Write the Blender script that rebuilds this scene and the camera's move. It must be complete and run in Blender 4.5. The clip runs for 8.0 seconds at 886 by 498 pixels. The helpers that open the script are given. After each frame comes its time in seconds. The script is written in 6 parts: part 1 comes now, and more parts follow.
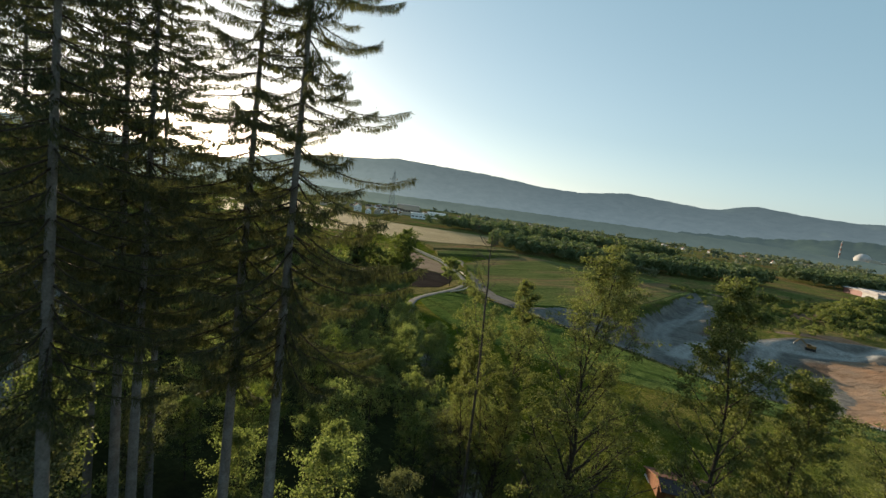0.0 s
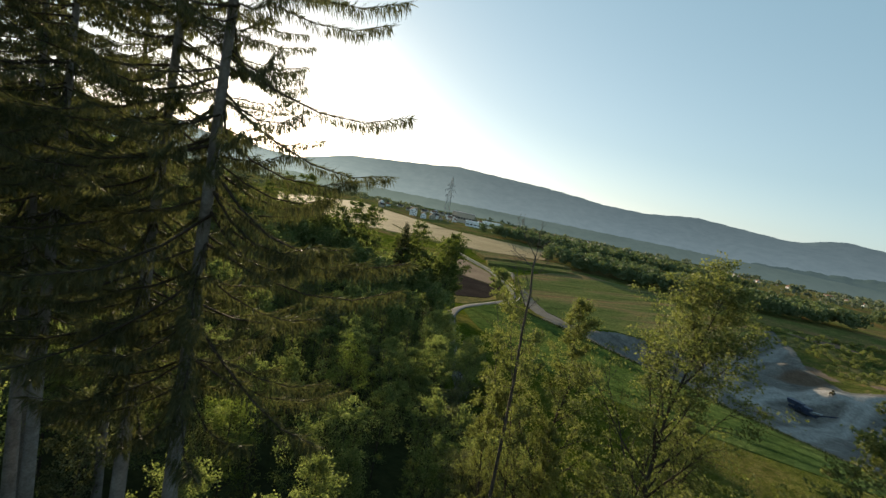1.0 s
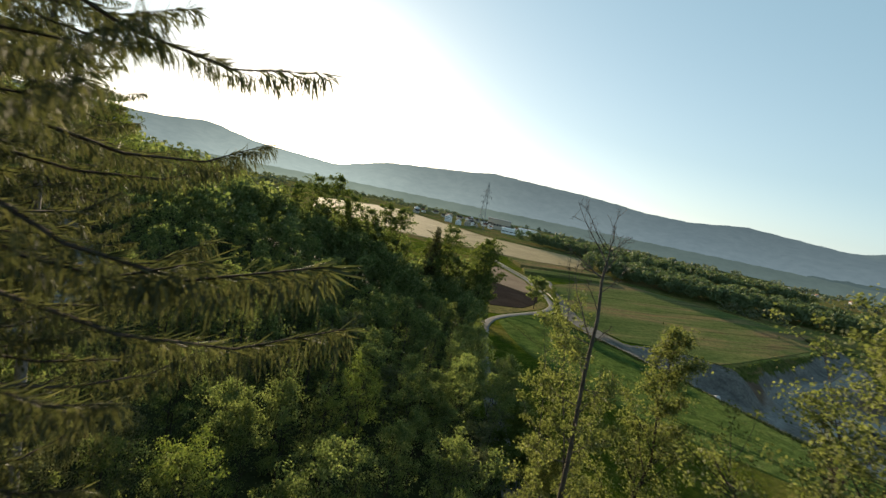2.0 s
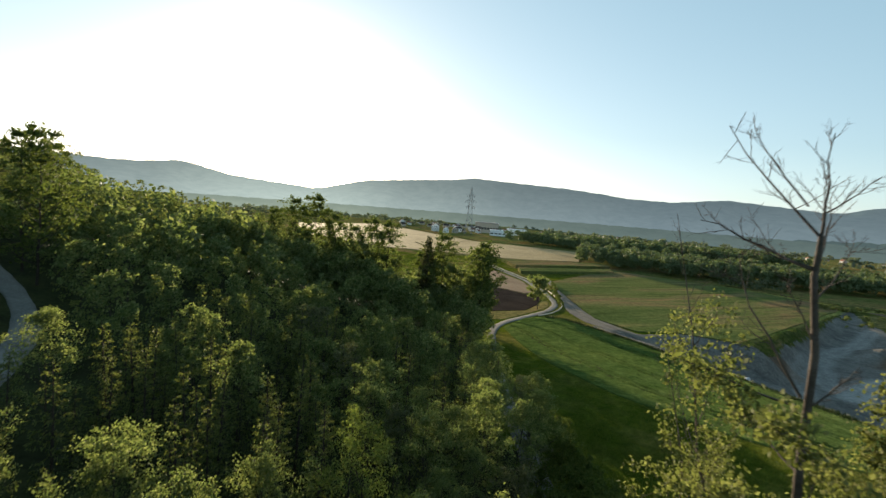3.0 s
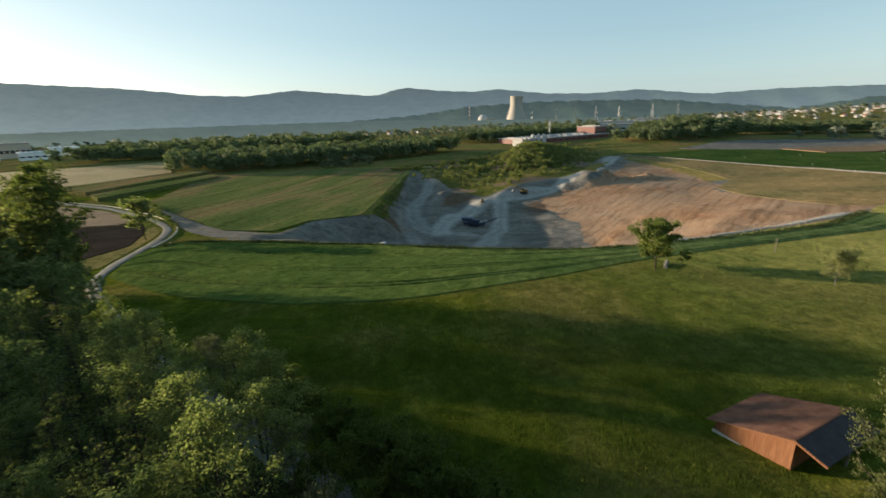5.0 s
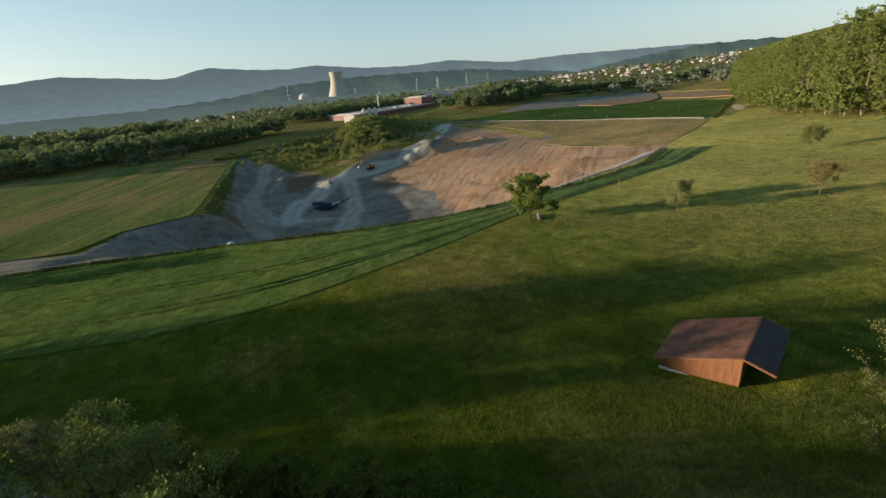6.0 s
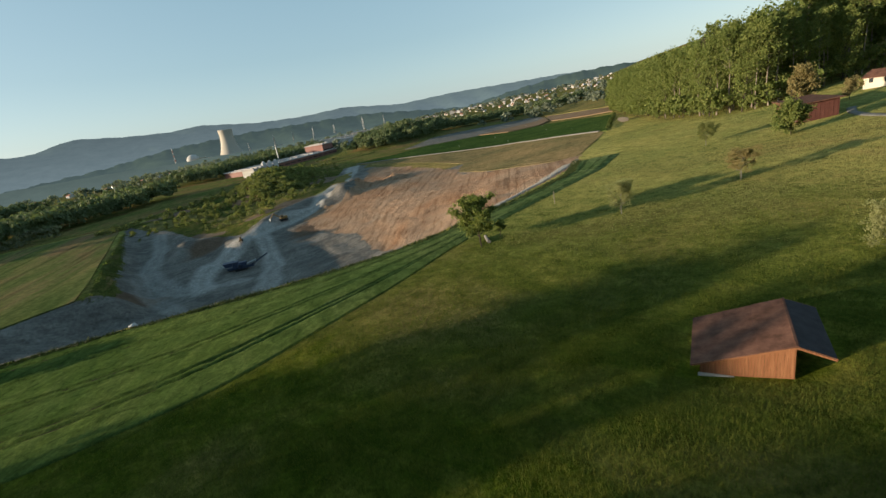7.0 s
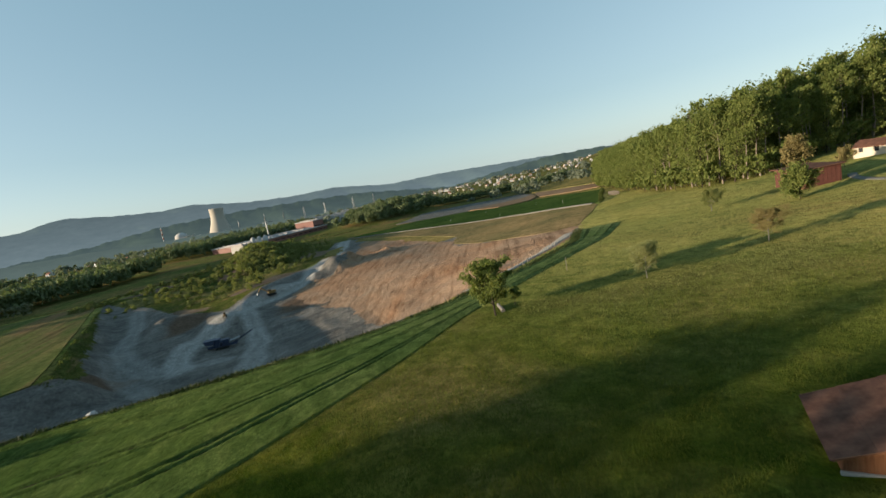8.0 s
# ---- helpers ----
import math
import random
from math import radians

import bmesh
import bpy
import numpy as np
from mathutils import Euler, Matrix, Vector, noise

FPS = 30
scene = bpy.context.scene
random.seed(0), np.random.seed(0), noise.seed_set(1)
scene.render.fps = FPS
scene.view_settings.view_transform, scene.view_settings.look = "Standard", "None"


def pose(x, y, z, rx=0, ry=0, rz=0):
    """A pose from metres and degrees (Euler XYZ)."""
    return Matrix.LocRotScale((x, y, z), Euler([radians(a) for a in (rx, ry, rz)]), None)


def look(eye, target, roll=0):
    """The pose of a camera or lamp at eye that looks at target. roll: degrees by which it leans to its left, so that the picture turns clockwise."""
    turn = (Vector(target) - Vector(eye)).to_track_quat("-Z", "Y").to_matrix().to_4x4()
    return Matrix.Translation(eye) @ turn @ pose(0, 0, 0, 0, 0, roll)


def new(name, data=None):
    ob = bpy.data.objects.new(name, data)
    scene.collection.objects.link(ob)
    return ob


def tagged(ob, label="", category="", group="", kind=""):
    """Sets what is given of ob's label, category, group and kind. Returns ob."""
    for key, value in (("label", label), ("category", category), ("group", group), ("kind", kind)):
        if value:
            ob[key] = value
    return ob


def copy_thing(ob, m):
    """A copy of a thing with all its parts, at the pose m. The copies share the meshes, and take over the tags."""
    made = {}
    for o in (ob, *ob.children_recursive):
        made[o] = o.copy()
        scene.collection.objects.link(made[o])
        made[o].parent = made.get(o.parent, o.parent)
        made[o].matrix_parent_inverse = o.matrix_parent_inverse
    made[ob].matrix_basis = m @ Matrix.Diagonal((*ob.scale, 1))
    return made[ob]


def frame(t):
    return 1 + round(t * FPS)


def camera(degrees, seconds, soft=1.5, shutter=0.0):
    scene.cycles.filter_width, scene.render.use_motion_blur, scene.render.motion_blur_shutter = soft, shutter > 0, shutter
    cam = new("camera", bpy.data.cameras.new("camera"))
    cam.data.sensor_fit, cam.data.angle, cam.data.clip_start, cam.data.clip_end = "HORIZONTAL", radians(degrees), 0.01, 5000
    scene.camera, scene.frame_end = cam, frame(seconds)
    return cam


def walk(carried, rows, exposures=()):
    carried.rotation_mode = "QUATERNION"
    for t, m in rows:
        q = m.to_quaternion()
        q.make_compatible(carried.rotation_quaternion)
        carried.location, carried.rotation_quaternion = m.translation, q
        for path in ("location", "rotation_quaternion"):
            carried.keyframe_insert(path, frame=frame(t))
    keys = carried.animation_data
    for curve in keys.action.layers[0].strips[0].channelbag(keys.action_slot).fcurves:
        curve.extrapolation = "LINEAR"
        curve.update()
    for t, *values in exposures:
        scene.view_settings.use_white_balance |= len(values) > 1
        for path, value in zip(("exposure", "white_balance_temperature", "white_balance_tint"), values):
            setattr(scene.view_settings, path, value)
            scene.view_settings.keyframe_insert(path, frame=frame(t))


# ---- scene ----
# ---------- camera ----------
cam = camera(89.3, 8.0, soft=1.45, shutter=0.2)
METRES, EYE, TILT, LEAN, TURN = 75.0, 47.0, -7.05, -7.48, 0.0
ROWS = [
    (0.0, 0.0, 0.0, 0.0, -0.0, 0.0, 0.0),
    (0.5, 0.0138, 0.0615, -0.006, 3.38, 0.56, -2.45),
    (1.0, 0.0209, 0.124, -0.0096, 6.79, 0.87, -4.76),
    (1.5, 0.0211, 0.1873, -0.0113, 9.89, 1.2, -7.18),
    (3.0, -0.0232, 0.3715, -0.0099, 10.22, 2.63, 1.57),
    (3.5, -0.0452, 0.4332, -0.0105, 3.88, 4.37, 9.28),
    (4.0, -0.0629, 0.4942, -0.0104, -9.15, 2.71, 13.25),
    (4.5, -0.0772, 0.5559, -0.0115, -23.36, -5.52, 11.14),
    (5.0, -0.0856, 0.6182, -0.0132, -39.0, -16.14, 11.75),
    (6.5, -0.0569, 0.8053, -0.0336, -69.17, -24.02, 16.57),
    (7.0, -0.0313, 0.8578, -0.0459, -74.79, -22.94, 18.47),
    (7.5, 0.001, 0.903, -0.062, -75.95, -20.36, 18.56),
    (8.0, 0.0379, 0.9411, -0.0807, -76.48, -13.77, 18.46),
]
walk(cam, [(t, pose(0, 0, EYE, TILT, LEAN, TURN) @ pose(METRES * x, METRES * y, METRES * z, 90 + pitch, roll, yaw)) for t, x, y, z, yaw, pitch, roll in ROWS],
     [(0.0, 1.05, 6850, 11), (1.5, 1.08, 6850, 11), (2.8, 1.3, 6850, 11), (4.2, 1.3, 6850, 11), (5.2, 1.12, 6850, 11), (6.5, 1.05, 6850, 11), (8.0, 1.05, 6850, 11)])

# ---------- sky and sun ----------
SUN_AZ, SUN_EL = -29.0, 6.9
world = bpy.data.worlds.new("evening_sky")
scene.world = world
world.use_nodes = True
wn = world.node_tree
sky = wn.nodes.new("ShaderNodeTexSky")
sky.sky_type = "NISHITA"
sky.sun_disc = False
sky.sun_elevation = radians(SUN_EL)
sky.sun_rotation = radians(SUN_AZ)
sky.altitude, sky.air_density, sky.dust_density, sky.ozone_density = 450, 1.0, 0.8, 1.2
haze = wn.nodes.new("ShaderNodeMix")
haze.data_type = "RGBA"
haze.inputs[0].default_value = 0.55
haze.inputs[7].default_value = (0.42, 1.36, 2.0, 1)
pale = wn.nodes.new("ShaderNodeHueSaturation")
pale.inputs["Saturation"].default_value = 0.5
wn.links.new(sky.outputs[0], pale.inputs["Color"])
wn.links.new(pale.outputs[0], haze.inputs[6])
wn.links.new(haze.outputs[2], wn.nodes["Background"].inputs[0])
wn.nodes["Background"].inputs[1].default_value = 0.142
sun = new("sun", bpy.data.lights.new("sun", "SUN"))
sun.data.energy, sun.data.angle, sun.data.color = 4.6, radians(0.6), (1.0, 0.84, 0.62)
sa, se = radians(SUN_AZ), radians(SUN_EL)
SUN_WAY = Vector((math.sin(sa) * math.cos(se), math.cos(sa) * math.cos(se), math.sin(se)))
sun.matrix_world = look(SUN_WAY * 300, (0, 0, 0))

# ---------- materials ----------


class Mat:
    """A node material with a few short words for its nodes."""

    def __init__(self, name, rough=0.8, spec=0.3):
        self.m = bpy.data.materials.new(name)
        self.m.use_nodes = True
        self.t = self.m.node_tree
        self.b = self.t.nodes["Principled BSDF"]
        self.b.inputs["Roughness"].default_value = rough
        self.b.inputs["Specular IOR Level"].default_value = spec
        self.co = self.t.nodes.new("ShaderNodeTexCoord").outputs["Object"]

    def put(self, a, sock):
        self.t.links.new(a, sock)

    def mapped(self, scale=(1, 1, 1), turn=0.0, co=None):
        n = self.t.nodes.new("ShaderNodeMapping")
        n.inputs["Scale"].default_value = scale
        n.inputs["Rotation"].default_value = (0, 0, radians(turn))
        self.put(co or self.co, n.inputs[0])
        return n.outputs[0]

    def noise(self, scale, detail=4.0, rough=0.6, co=None, warp=0.0):
        n = self.t.nodes.new("ShaderNodeTexNoise")
        n.inputs["Scale"].default_value, n.inputs["Detail"].default_value = scale, detail
        n.inputs["Roughness"].default_value, n.inputs["Distortion"].default_value = rough, warp
        self.put(co or self.co, n.inputs["Vector"])
        return n.outputs["Fac"]

    def ramp(self, fac, *stops):
        n = self.t.nodes.new("ShaderNodeValToRGB")
        while len(n.color_ramp.elements) < len(stops):
            n.color_ramp.elements.new(0.5)
        for e, (p, c) in zip(n.color_ramp.elements, stops):
            e.position, e.color = p, (*c, 1)
        self.put(fac, n.inputs[0])
        return n.outputs[0]

    def mix(self, fac, a, b, mode="MIX"):
        n = self.t.nodes.new("ShaderNodeMix")
        n.data_type, n.blend_type = "RGBA", mode
        for sock, v in ((n.inputs[0], fac), (n.inputs[6], a), (n.inputs[7], b)):
            if isinstance(v, (int, float)):
                sock.default_value = v
            elif isinstance(v, tuple):
                sock.default_value = (*v, 1)
            else:
                self.put(v, sock)
        return n.outputs[2]

    def held(self, key):
        """A value that the mesh itself carries."""
        n = self.t.nodes.new("ShaderNodeAttribute")
        n.attribute_name = key
        return n.outputs["Fac"]

    def per_object(self):
        return self.t.nodes.new("ShaderNodeObjectInfo").outputs["Random"]

    def per_island(self):
        return self.t.nodes.new("ShaderNodeNewGeometry").outputs["Random Per Island"]

    def bump(self, fac, strength=0.5, distance=0.05):
        n = self.t.nodes.new("ShaderNodeBump")
        n.inputs["Strength"].default_value, n.inputs["Distance"].default_value = strength, distance
        self.put(fac, n.inputs["Height"])
        self.put(n.outputs[0], self.b.inputs["Normal"])
        return self

    def color(self, c):
        if isinstance(c, tuple):
            self.b.inputs["Base Color"].default_value = (*c, 1)
        else:
            self.put(c, self.b.inputs["Base Color"])
        return self

    def glow(self, c, k):
        self.b.inputs["Emission Color"].default_value = (*c, 1)
        self.b.inputs["Emission Strength"].default_value = k
        return self


def leaf_mat(name, dark, mid, light, through_it=0.4, rough=0.55):
    """Foliage: each leaf and each tree a little different; part of the light passes through."""
    m = Mat(name, max(rough, 0.65), 0.12)
    c = m.ramp(m.per_island(), (0.0, dark), (0.55, mid), (1.0, light))
    c = m.mix(m.ramp(m.per_object(), (0, (0.0, 0.0, 0.0)), (1, (0.45, 0.45, 0.45))), c, m.mix(0.5, c, (mid[0] * 1.25, mid[1] * 1.12, mid[2])))
    m.color(c)
    tr = m.t.nodes.new("ShaderNodeBsdfTranslucent")
    m.put(m.mix(1.0, c, (0.93, 1.0, 0.55), "MULTIPLY"), tr.inputs[0])
    ms = m.t.nodes.new("ShaderNodeMixShader")
    ms.inputs[0].default_value = through_it
    m.put(m.b.outputs[0], ms.inputs[1])
    m.put(tr.outputs[0], ms.inputs[2])
    m.put(ms.outputs[0], m.t.nodes["Material Output"].inputs[0])
    return m.m


def soil_mat(name, a, b, c, scale=0.15, rough=0.95, grain=2.5, bumped=0.15):
    m = Mat(name, rough, 0.04 if rough < 1 else 0.0)
    big = m.ramp(m.noise(scale, 5, 0.62, warp=0.6), (0.3, a), (0.5, b), (0.72, c))
    fine = m.ramp(m.noise(grain, 4, 0.7), (0.25, (0.6, 0.6, 0.6)), (0.75, (1.25, 1.25, 1.25)))
    m.color(m.mix(1.0, big, fine, "MULTIPLY"))
    m.bump(m.noise(grain, 4, 0.7), 0.6, bumped)
    return m.m


def grass_mat(name, a, b, c, rot=30.0, blotch=None, dry=None):
    m = Mat(name, 1.0, 0.0)
    streak = m.noise(0.22, 6, 0.68, m.mapped((1.0, 0.35, 1.0), 0, m.mapped((1, 1, 1), rot)), 0.8)
    big = m.ramp(streak, (0.32, a), (0.5, b), (0.68, c))
    patch = m.ramp(m.noise(0.035, 3, 0.5), (0.35, (0.78, 0.85, 0.75)), (0.65, (1.2, 1.1, 1.0)))
    fine = m.ramp(m.noise(3.0, 4, 0.75), (0.28, (0.52, 0.56, 0.52)), (0.7, (1.36, 1.31, 1.25)))
    if dry:
        # drier, paler growth towards the upper meadow
        dot = m.t.nodes.new("ShaderNodeVectorMath")
        dot.operation = "DOT_PRODUCT"
        dot.inputs[1].default_value = (1.0, -0.25, 0.0)
        m.put(m.co, dot.inputs[0])
        span = m.t.nodes.new("ShaderNodeMapRange")
        span.inputs[1].default_value, span.inputs[2].default_value = 18.0, 105.0
        m.put(dot.outputs["Value"], span.inputs[0])
        big = m.mix(span.outputs[0], big, m.ramp(streak, (0.30, dry[0]), (0.5, dry[1]), (0.70, dry[2])))
    if blotch:
        big = m.mix(m.ramp(m.noise(0.028, 4, 0.6, warp=0.5), (0.46, (0, 0, 0)), (0.66, (0.75, 0.75, 0.75))), big, blotch)
    tuft = m.ramp(m.noise(0.42, 5, 0.72, warp=0.7), (0.33, (0.52, 0.58, 0.52)), (0.66, (1.40, 1.34, 1.28)))
    m.color(m.mix(1.0, m.mix(1.0, m.mix(1.0, big, patch, "MULTIPLY"), fine, "MULTIPLY"), tuft, "MULTIPLY"))
    m.bump(m.noise(2.2, 5, 0.75), 0.9, 0.35)
    return m.m


DRY = ((0.195, 0.198, 0.072), (0.270, 0.258, 0.098), (0.350, 0.308, 0.130))
MEADOW = grass_mat("meadow_grass", (0.036, 0.062, 0.008), (0.064, 0.088, 0.012), (0.125, 0.128, 0.026), blotch=(0.185, 0.142, 0.068), dry=DRY)
DIRT = soil_mat("brown_pit_dirt", (0.11, 0.075, 0.05), (0.15, 0.105, 0.072), (0.20, 0.145, 0.105), 0.12)
WEEDY = grass_mat("weedy_bank", (0.045, 0.062, 0.020), (0.075, 0.088, 0.030), (0.135, 0.105, 0.058), 60)
CROP = grass_mat("young_crop_green", (0.052, 0.086, 0.026), (0.066, 0.101, 0.032), (0.084, 0.116, 0.041), 60,
                 dry=((0.090, 0.128, 0.056), (0.112, 0.150, 0.070), (0.134, 0.166, 0.086)))
FIELD = grass_mat("meadow_field", (0.082, 0.102, 0.036), (0.116, 0.126, 0.048), (0.165, 0.142, 0.064), 70, (0.215, 0.130, 0.080))


def tall_grass():
    """Tall hay meadow: green, with long bands of reddish seed heads and thin mown lanes."""
    m = Mat("tall_seeding_grass", 1.0, 0.0)
    along_it = m.mapped((1, 1, 1), -34)
    band = m.noise(0.045, 5, 0.62, m.mapped((0.22, 1.0, 1.0), 0, along_it), 0.5)
    big = m.ramp(band, (0.33, (0.078, 0.105, 0.036)), (0.47, (0.108, 0.126, 0.046)), (0.56, (0.158, 0.136, 0.064)), (0.68, (0.205, 0.128, 0.074)))
    lanes = m.ramp(m.noise(0.30, 4, 0.6, m.mapped((0.05, 1.0, 1.0), 0, along_it), 0.2), (0.34, (0.60, 0.62, 0.60)), (0.46, (1.0, 1.0, 1.0)), (0.66, (1.18, 1.15, 1.10)))
    tuft = m.ramp(m.noise(0.55, 6, 0.74, warp=0.7), (0.34, (0.60, 0.64, 0.58)), (0.64, (1.28, 1.22, 1.18)))
    m.color(m.mix(1.0, m.mix(1.0, big, lanes, "MULTIPLY"), tuft, "MULTIPLY"))
    m.bump(m.noise(1.4, 5, 0.75), 1.0, 0.6)
    return m.m


TALL_GRASS = tall_grass()
DARK_CROP = grass_mat("dark_crop", (0.034, 0.064, 0.022), (0.045, 0.078, 0.027), (0.056, 0.090, 0.032), 10)
OLIVE = grass_mat("stubble_grass", (0.14, 0.125, 0.055), (0.175, 0.150, 0.070), (0.22, 0.175, 0.09), 10)
STUBBLE = grass_mat("tan_stubble", (0.175, 0.135, 0.078), (0.215, 0.165, 0.098), (0.255, 0.195, 0.118), 10)
WHEAT = soil_mat("ripe_grain", (0.26, 0.19, 0.09), (0.32, 0.235, 0.115), (0.36, 0.27, 0.14), 0.03, 0.9, 0.6, 0.2)
BROWN = soil_mat("light_soil", (0.155, 0.100, 0.060), (0.195, 0.130, 0.080), (0.235, 0.158, 0.098), 0.08)
PLOUGHED = soil_mat("ploughed_soil", (0.034, 0.025, 0.020), (0.043, 0.032, 0.026), (0.056, 0.043, 0.035), 0.1, 1.0)


def pit_gravel():
    """Grey pit gravel: coarse patches and fine stones, wheel wear and brown earth where the ground says so."""
    m = Mat("pit_gravel", 0.95, 0.04)
    big = m.ramp(m.noise(0.075, 6, 0.66, warp=0.9), (0.28, (0.095, 0.090, 0.082)), (0.48, (0.150, 0.140, 0.126)), (0.74, (0.235, 0.220, 0.198)))
    streak = m.ramp(m.noise(0.5, 4, 0.6, m.mapped((0.10, 1.0, 1.0), 0, m.mapped((1, 1, 1), 42)), 0.4), (0.35, (0.76, 0.76, 0.77)), (0.62, (1.12, 1.11, 1.1)))
    fine = m.ramp(m.noise(1.1, 5, 0.75), (0.28, (0.55, 0.55, 0.55)), (0.72, (1.28, 1.28, 1.28)))
    worn, earth = m.held("worn"), m.held("earth")
    c = m.mix(1.0, big, streak, "MULTIPLY")
    c = m.mix(earth, c, m.ramp(m.noise(0.3, 4), (0.3, (0.105, 0.070, 0.048)), (0.7, (0.150, 0.104, 0.074))))
    c = m.mix(worn, c, m.ramp(m.noise(0.25, 5, 0.7), (0.3, (0.270, 0.258, 0.240)), (0.7, (0.390, 0.375, 0.350))))
    m.color(m.mix(1.0, c, fine, "MULTIPLY"))
    m.bump(m.noise(0.8, 6, 0.75), 0.9, 0.7)
    return m.m


GRAVEL = pit_gravel()
ROAD = soil_mat("pale_road", (0.135, 0.128, 0.115), (0.172, 0.162, 0.147), (0.215, 0.202, 0.183), 0.3, 0.95, 4.0, 0.02)
TRACK_GRAVEL = soil_mat("brown_track_gravel", (0.120, 0.105, 0.088), (0.155, 0.136, 0.114), (0.195, 0.172, 0.145), 0.3, 0.95, 3.0, 0.05)
HAUL = soil_mat("haul_road_gravel", (0.24, 0.225, 0.20), (0.30, 0.28, 0.25), (0.36, 0.34, 0.305), 0.2, 0.95, 2.5, 0.1)
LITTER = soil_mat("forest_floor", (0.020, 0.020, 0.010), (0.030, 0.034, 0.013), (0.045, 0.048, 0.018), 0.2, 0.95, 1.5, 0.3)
BARK = soil_mat("bark", (0.135, 0.122, 0.112), (0.185, 0.172, 0.160), (0.250, 0.235, 0.222), 1.2, 0.9, 9.0, 0.03)
BARK_ASH = soil_mat("grey_brown_bark", (0.070, 0.058, 0.048), (0.100, 0.084, 0.072), (0.150, 0.130, 0.112), 1.2, 0.9, 9.0, 0.03)
BARK_DARK = soil_mat("dark_bark", (0.040, 0.032, 0.026), (0.058, 0.047, 0.038), (0.085, 0.071, 0.058), 1.2, 0.9, 9.0, 0.03)


def pit_sand():
    """Graded sandy overburden: orange and tan patches, long shallow machine furrows, clods."""
    m = Mat("pit_sand", 0.95, 0.05)
    big = m.ramp(m.noise(0.034, 6, 0.64, warp=0.9), (0.30, (0.275, 0.150, 0.086)), (0.43, (0.300, 0.188, 0.120)), (0.56, (0.315, 0.214, 0.146)), (0.74, (0.275, 0.215, 0.160)))
    along_it = m.mapped((1, 1, 1), -9)
    ruts = m.noise(0.55, 3, 0.55, m.mapped((0.035, 1.0, 1.0), 0, along_it), 0.1)
    tracks = m.ramp(ruts, (0.38, (0.72, 0.69, 0.66)), (0.47, (0.97, 0.96, 0.96)), (0.62, (1.06, 1.06, 1.06)))
    clods = m.ramp(m.noise(0.30, 7, 0.80, warp=0.8), (0.36, (0.55, 0.46, 0.40)), (0.46, (1.0, 1.0, 1.0)))
    fine = m.ramp(m.noise(1.3, 6, 0.80), (0.3, (0.60, 0.59, 0.58)), (0.7, (1.18, 1.18, 1.18)))
    c = m.mix(0.55, m.mix(1.0, big, tracks, "MULTIPLY"), clods, "MULTIPLY")
    c = m.mix(m.held("worn"), c, (0.30, 0.275, 0.245))
    m.color(m.mix(1.0, c, fine, "MULTIPLY"))
    m.bump(m.mix(0.7, ruts, m.noise(0.8, 7, 0.80)), 1.0, 0.9)
    return m.m


SAND = pit_sand()


def plain_mat(name, c, rough=0.7, spec=0.3, metal=0.0, vary=0.25, scale=1.5):
    m = Mat(name, rough, spec)
    m.b.inputs["Metallic"].default_value = metal
    lo, hi = tuple(v * (1 - vary) for v in c), tuple(min(1, v * (1 + vary)) for v in c)
    m.color(m.ramp(m.noise(scale, 5, 0.65), (0.3, lo), (0.7, hi)))
    m.bump(m.noise(scale * 8, 3, 0.6), 0.15, 0.01)
    return m.m


LEAF_FOREST = leaf_mat("young_forest_leaf", (0.084, 0.114, 0.046), (0.148, 0.180, 0.078), (0.255, 0.268, 0.140), 0.60)
LEAF_TALL = leaf_mat("sparse_leaf", (0.084, 0.102, 0.038), (0.146, 0.162, 0.064), (0.250, 0.254, 0.124), 0.52)
LEAF_GREY = leaf_mat("grey_leaf", (0.075, 0.085, 0.045), (0.120, 0.130, 0.075), (0.190, 0.190, 0.120), 0.35)
LEAF_BEECH = leaf_mat("beech_leaf", (0.084, 0.120, 0.034), (0.142, 0.176, 0.052), (0.210, 0.228, 0.076), 0.46)
LEAF_DARK = leaf_mat("dark_leaf", (0.050, 0.075, 0.024), (0.085, 0.110, 0.036), (0.135, 0.150, 0.054), 0.58)
LEAF_RUST = leaf_mat("rusty_leaf", (0.150, 0.125, 0.055), (0.205, 0.168, 0.075), (0.260, 0.212, 0.098), 0.42)
VERGE = leaf_mat("verge_weed", (0.024, 0.038, 0.012), (0.036, 0.054, 0.018), (0.060, 0.076, 0.026), 0.15)
BARK_PALE = soil_mat("pale_bark", (0.16, 0.13, 0.10), (0.22, 0.185, 0.15), (0.30, 0.26, 0.21), 1.2, 0.9, 9.0, 0.03)
NEEDLE = leaf_mat("spruce_needles", (0.046, 0.053, 0.029), (0.078, 0.083, 0.045), (0.136, 0.126, 0.071), 0.45, 0.6)
NEEDLE_YOUNG = leaf_mat("young_spruce_needles", (0.075, 0.096, 0.034), (0.118, 0.138, 0.050), (0.190, 0.190, 0.080), 0.55, 0.6)
BLADE = leaf_mat("grass_blade", (0.046, 0.074, 0.010), (0.080, 0.106, 0.016), (0.160, 0.158, 0.036), 0.40, 0.8)
DRY_BLADE = leaf_mat("dry_grass_blade", (0.170, 0.178, 0.058), (0.225, 0.222, 0.078), (0.285, 0.262, 0.104), 0.40, 0.8)
# far leaves paled and greyed: distance haze mixed into their colour
FAR_HAZE = leaf_mat("far_leaf_haze_tint", (0.112, 0.138, 0.104), (0.138, 0.162, 0.122), (0.160, 0.180, 0.132), 0.36)
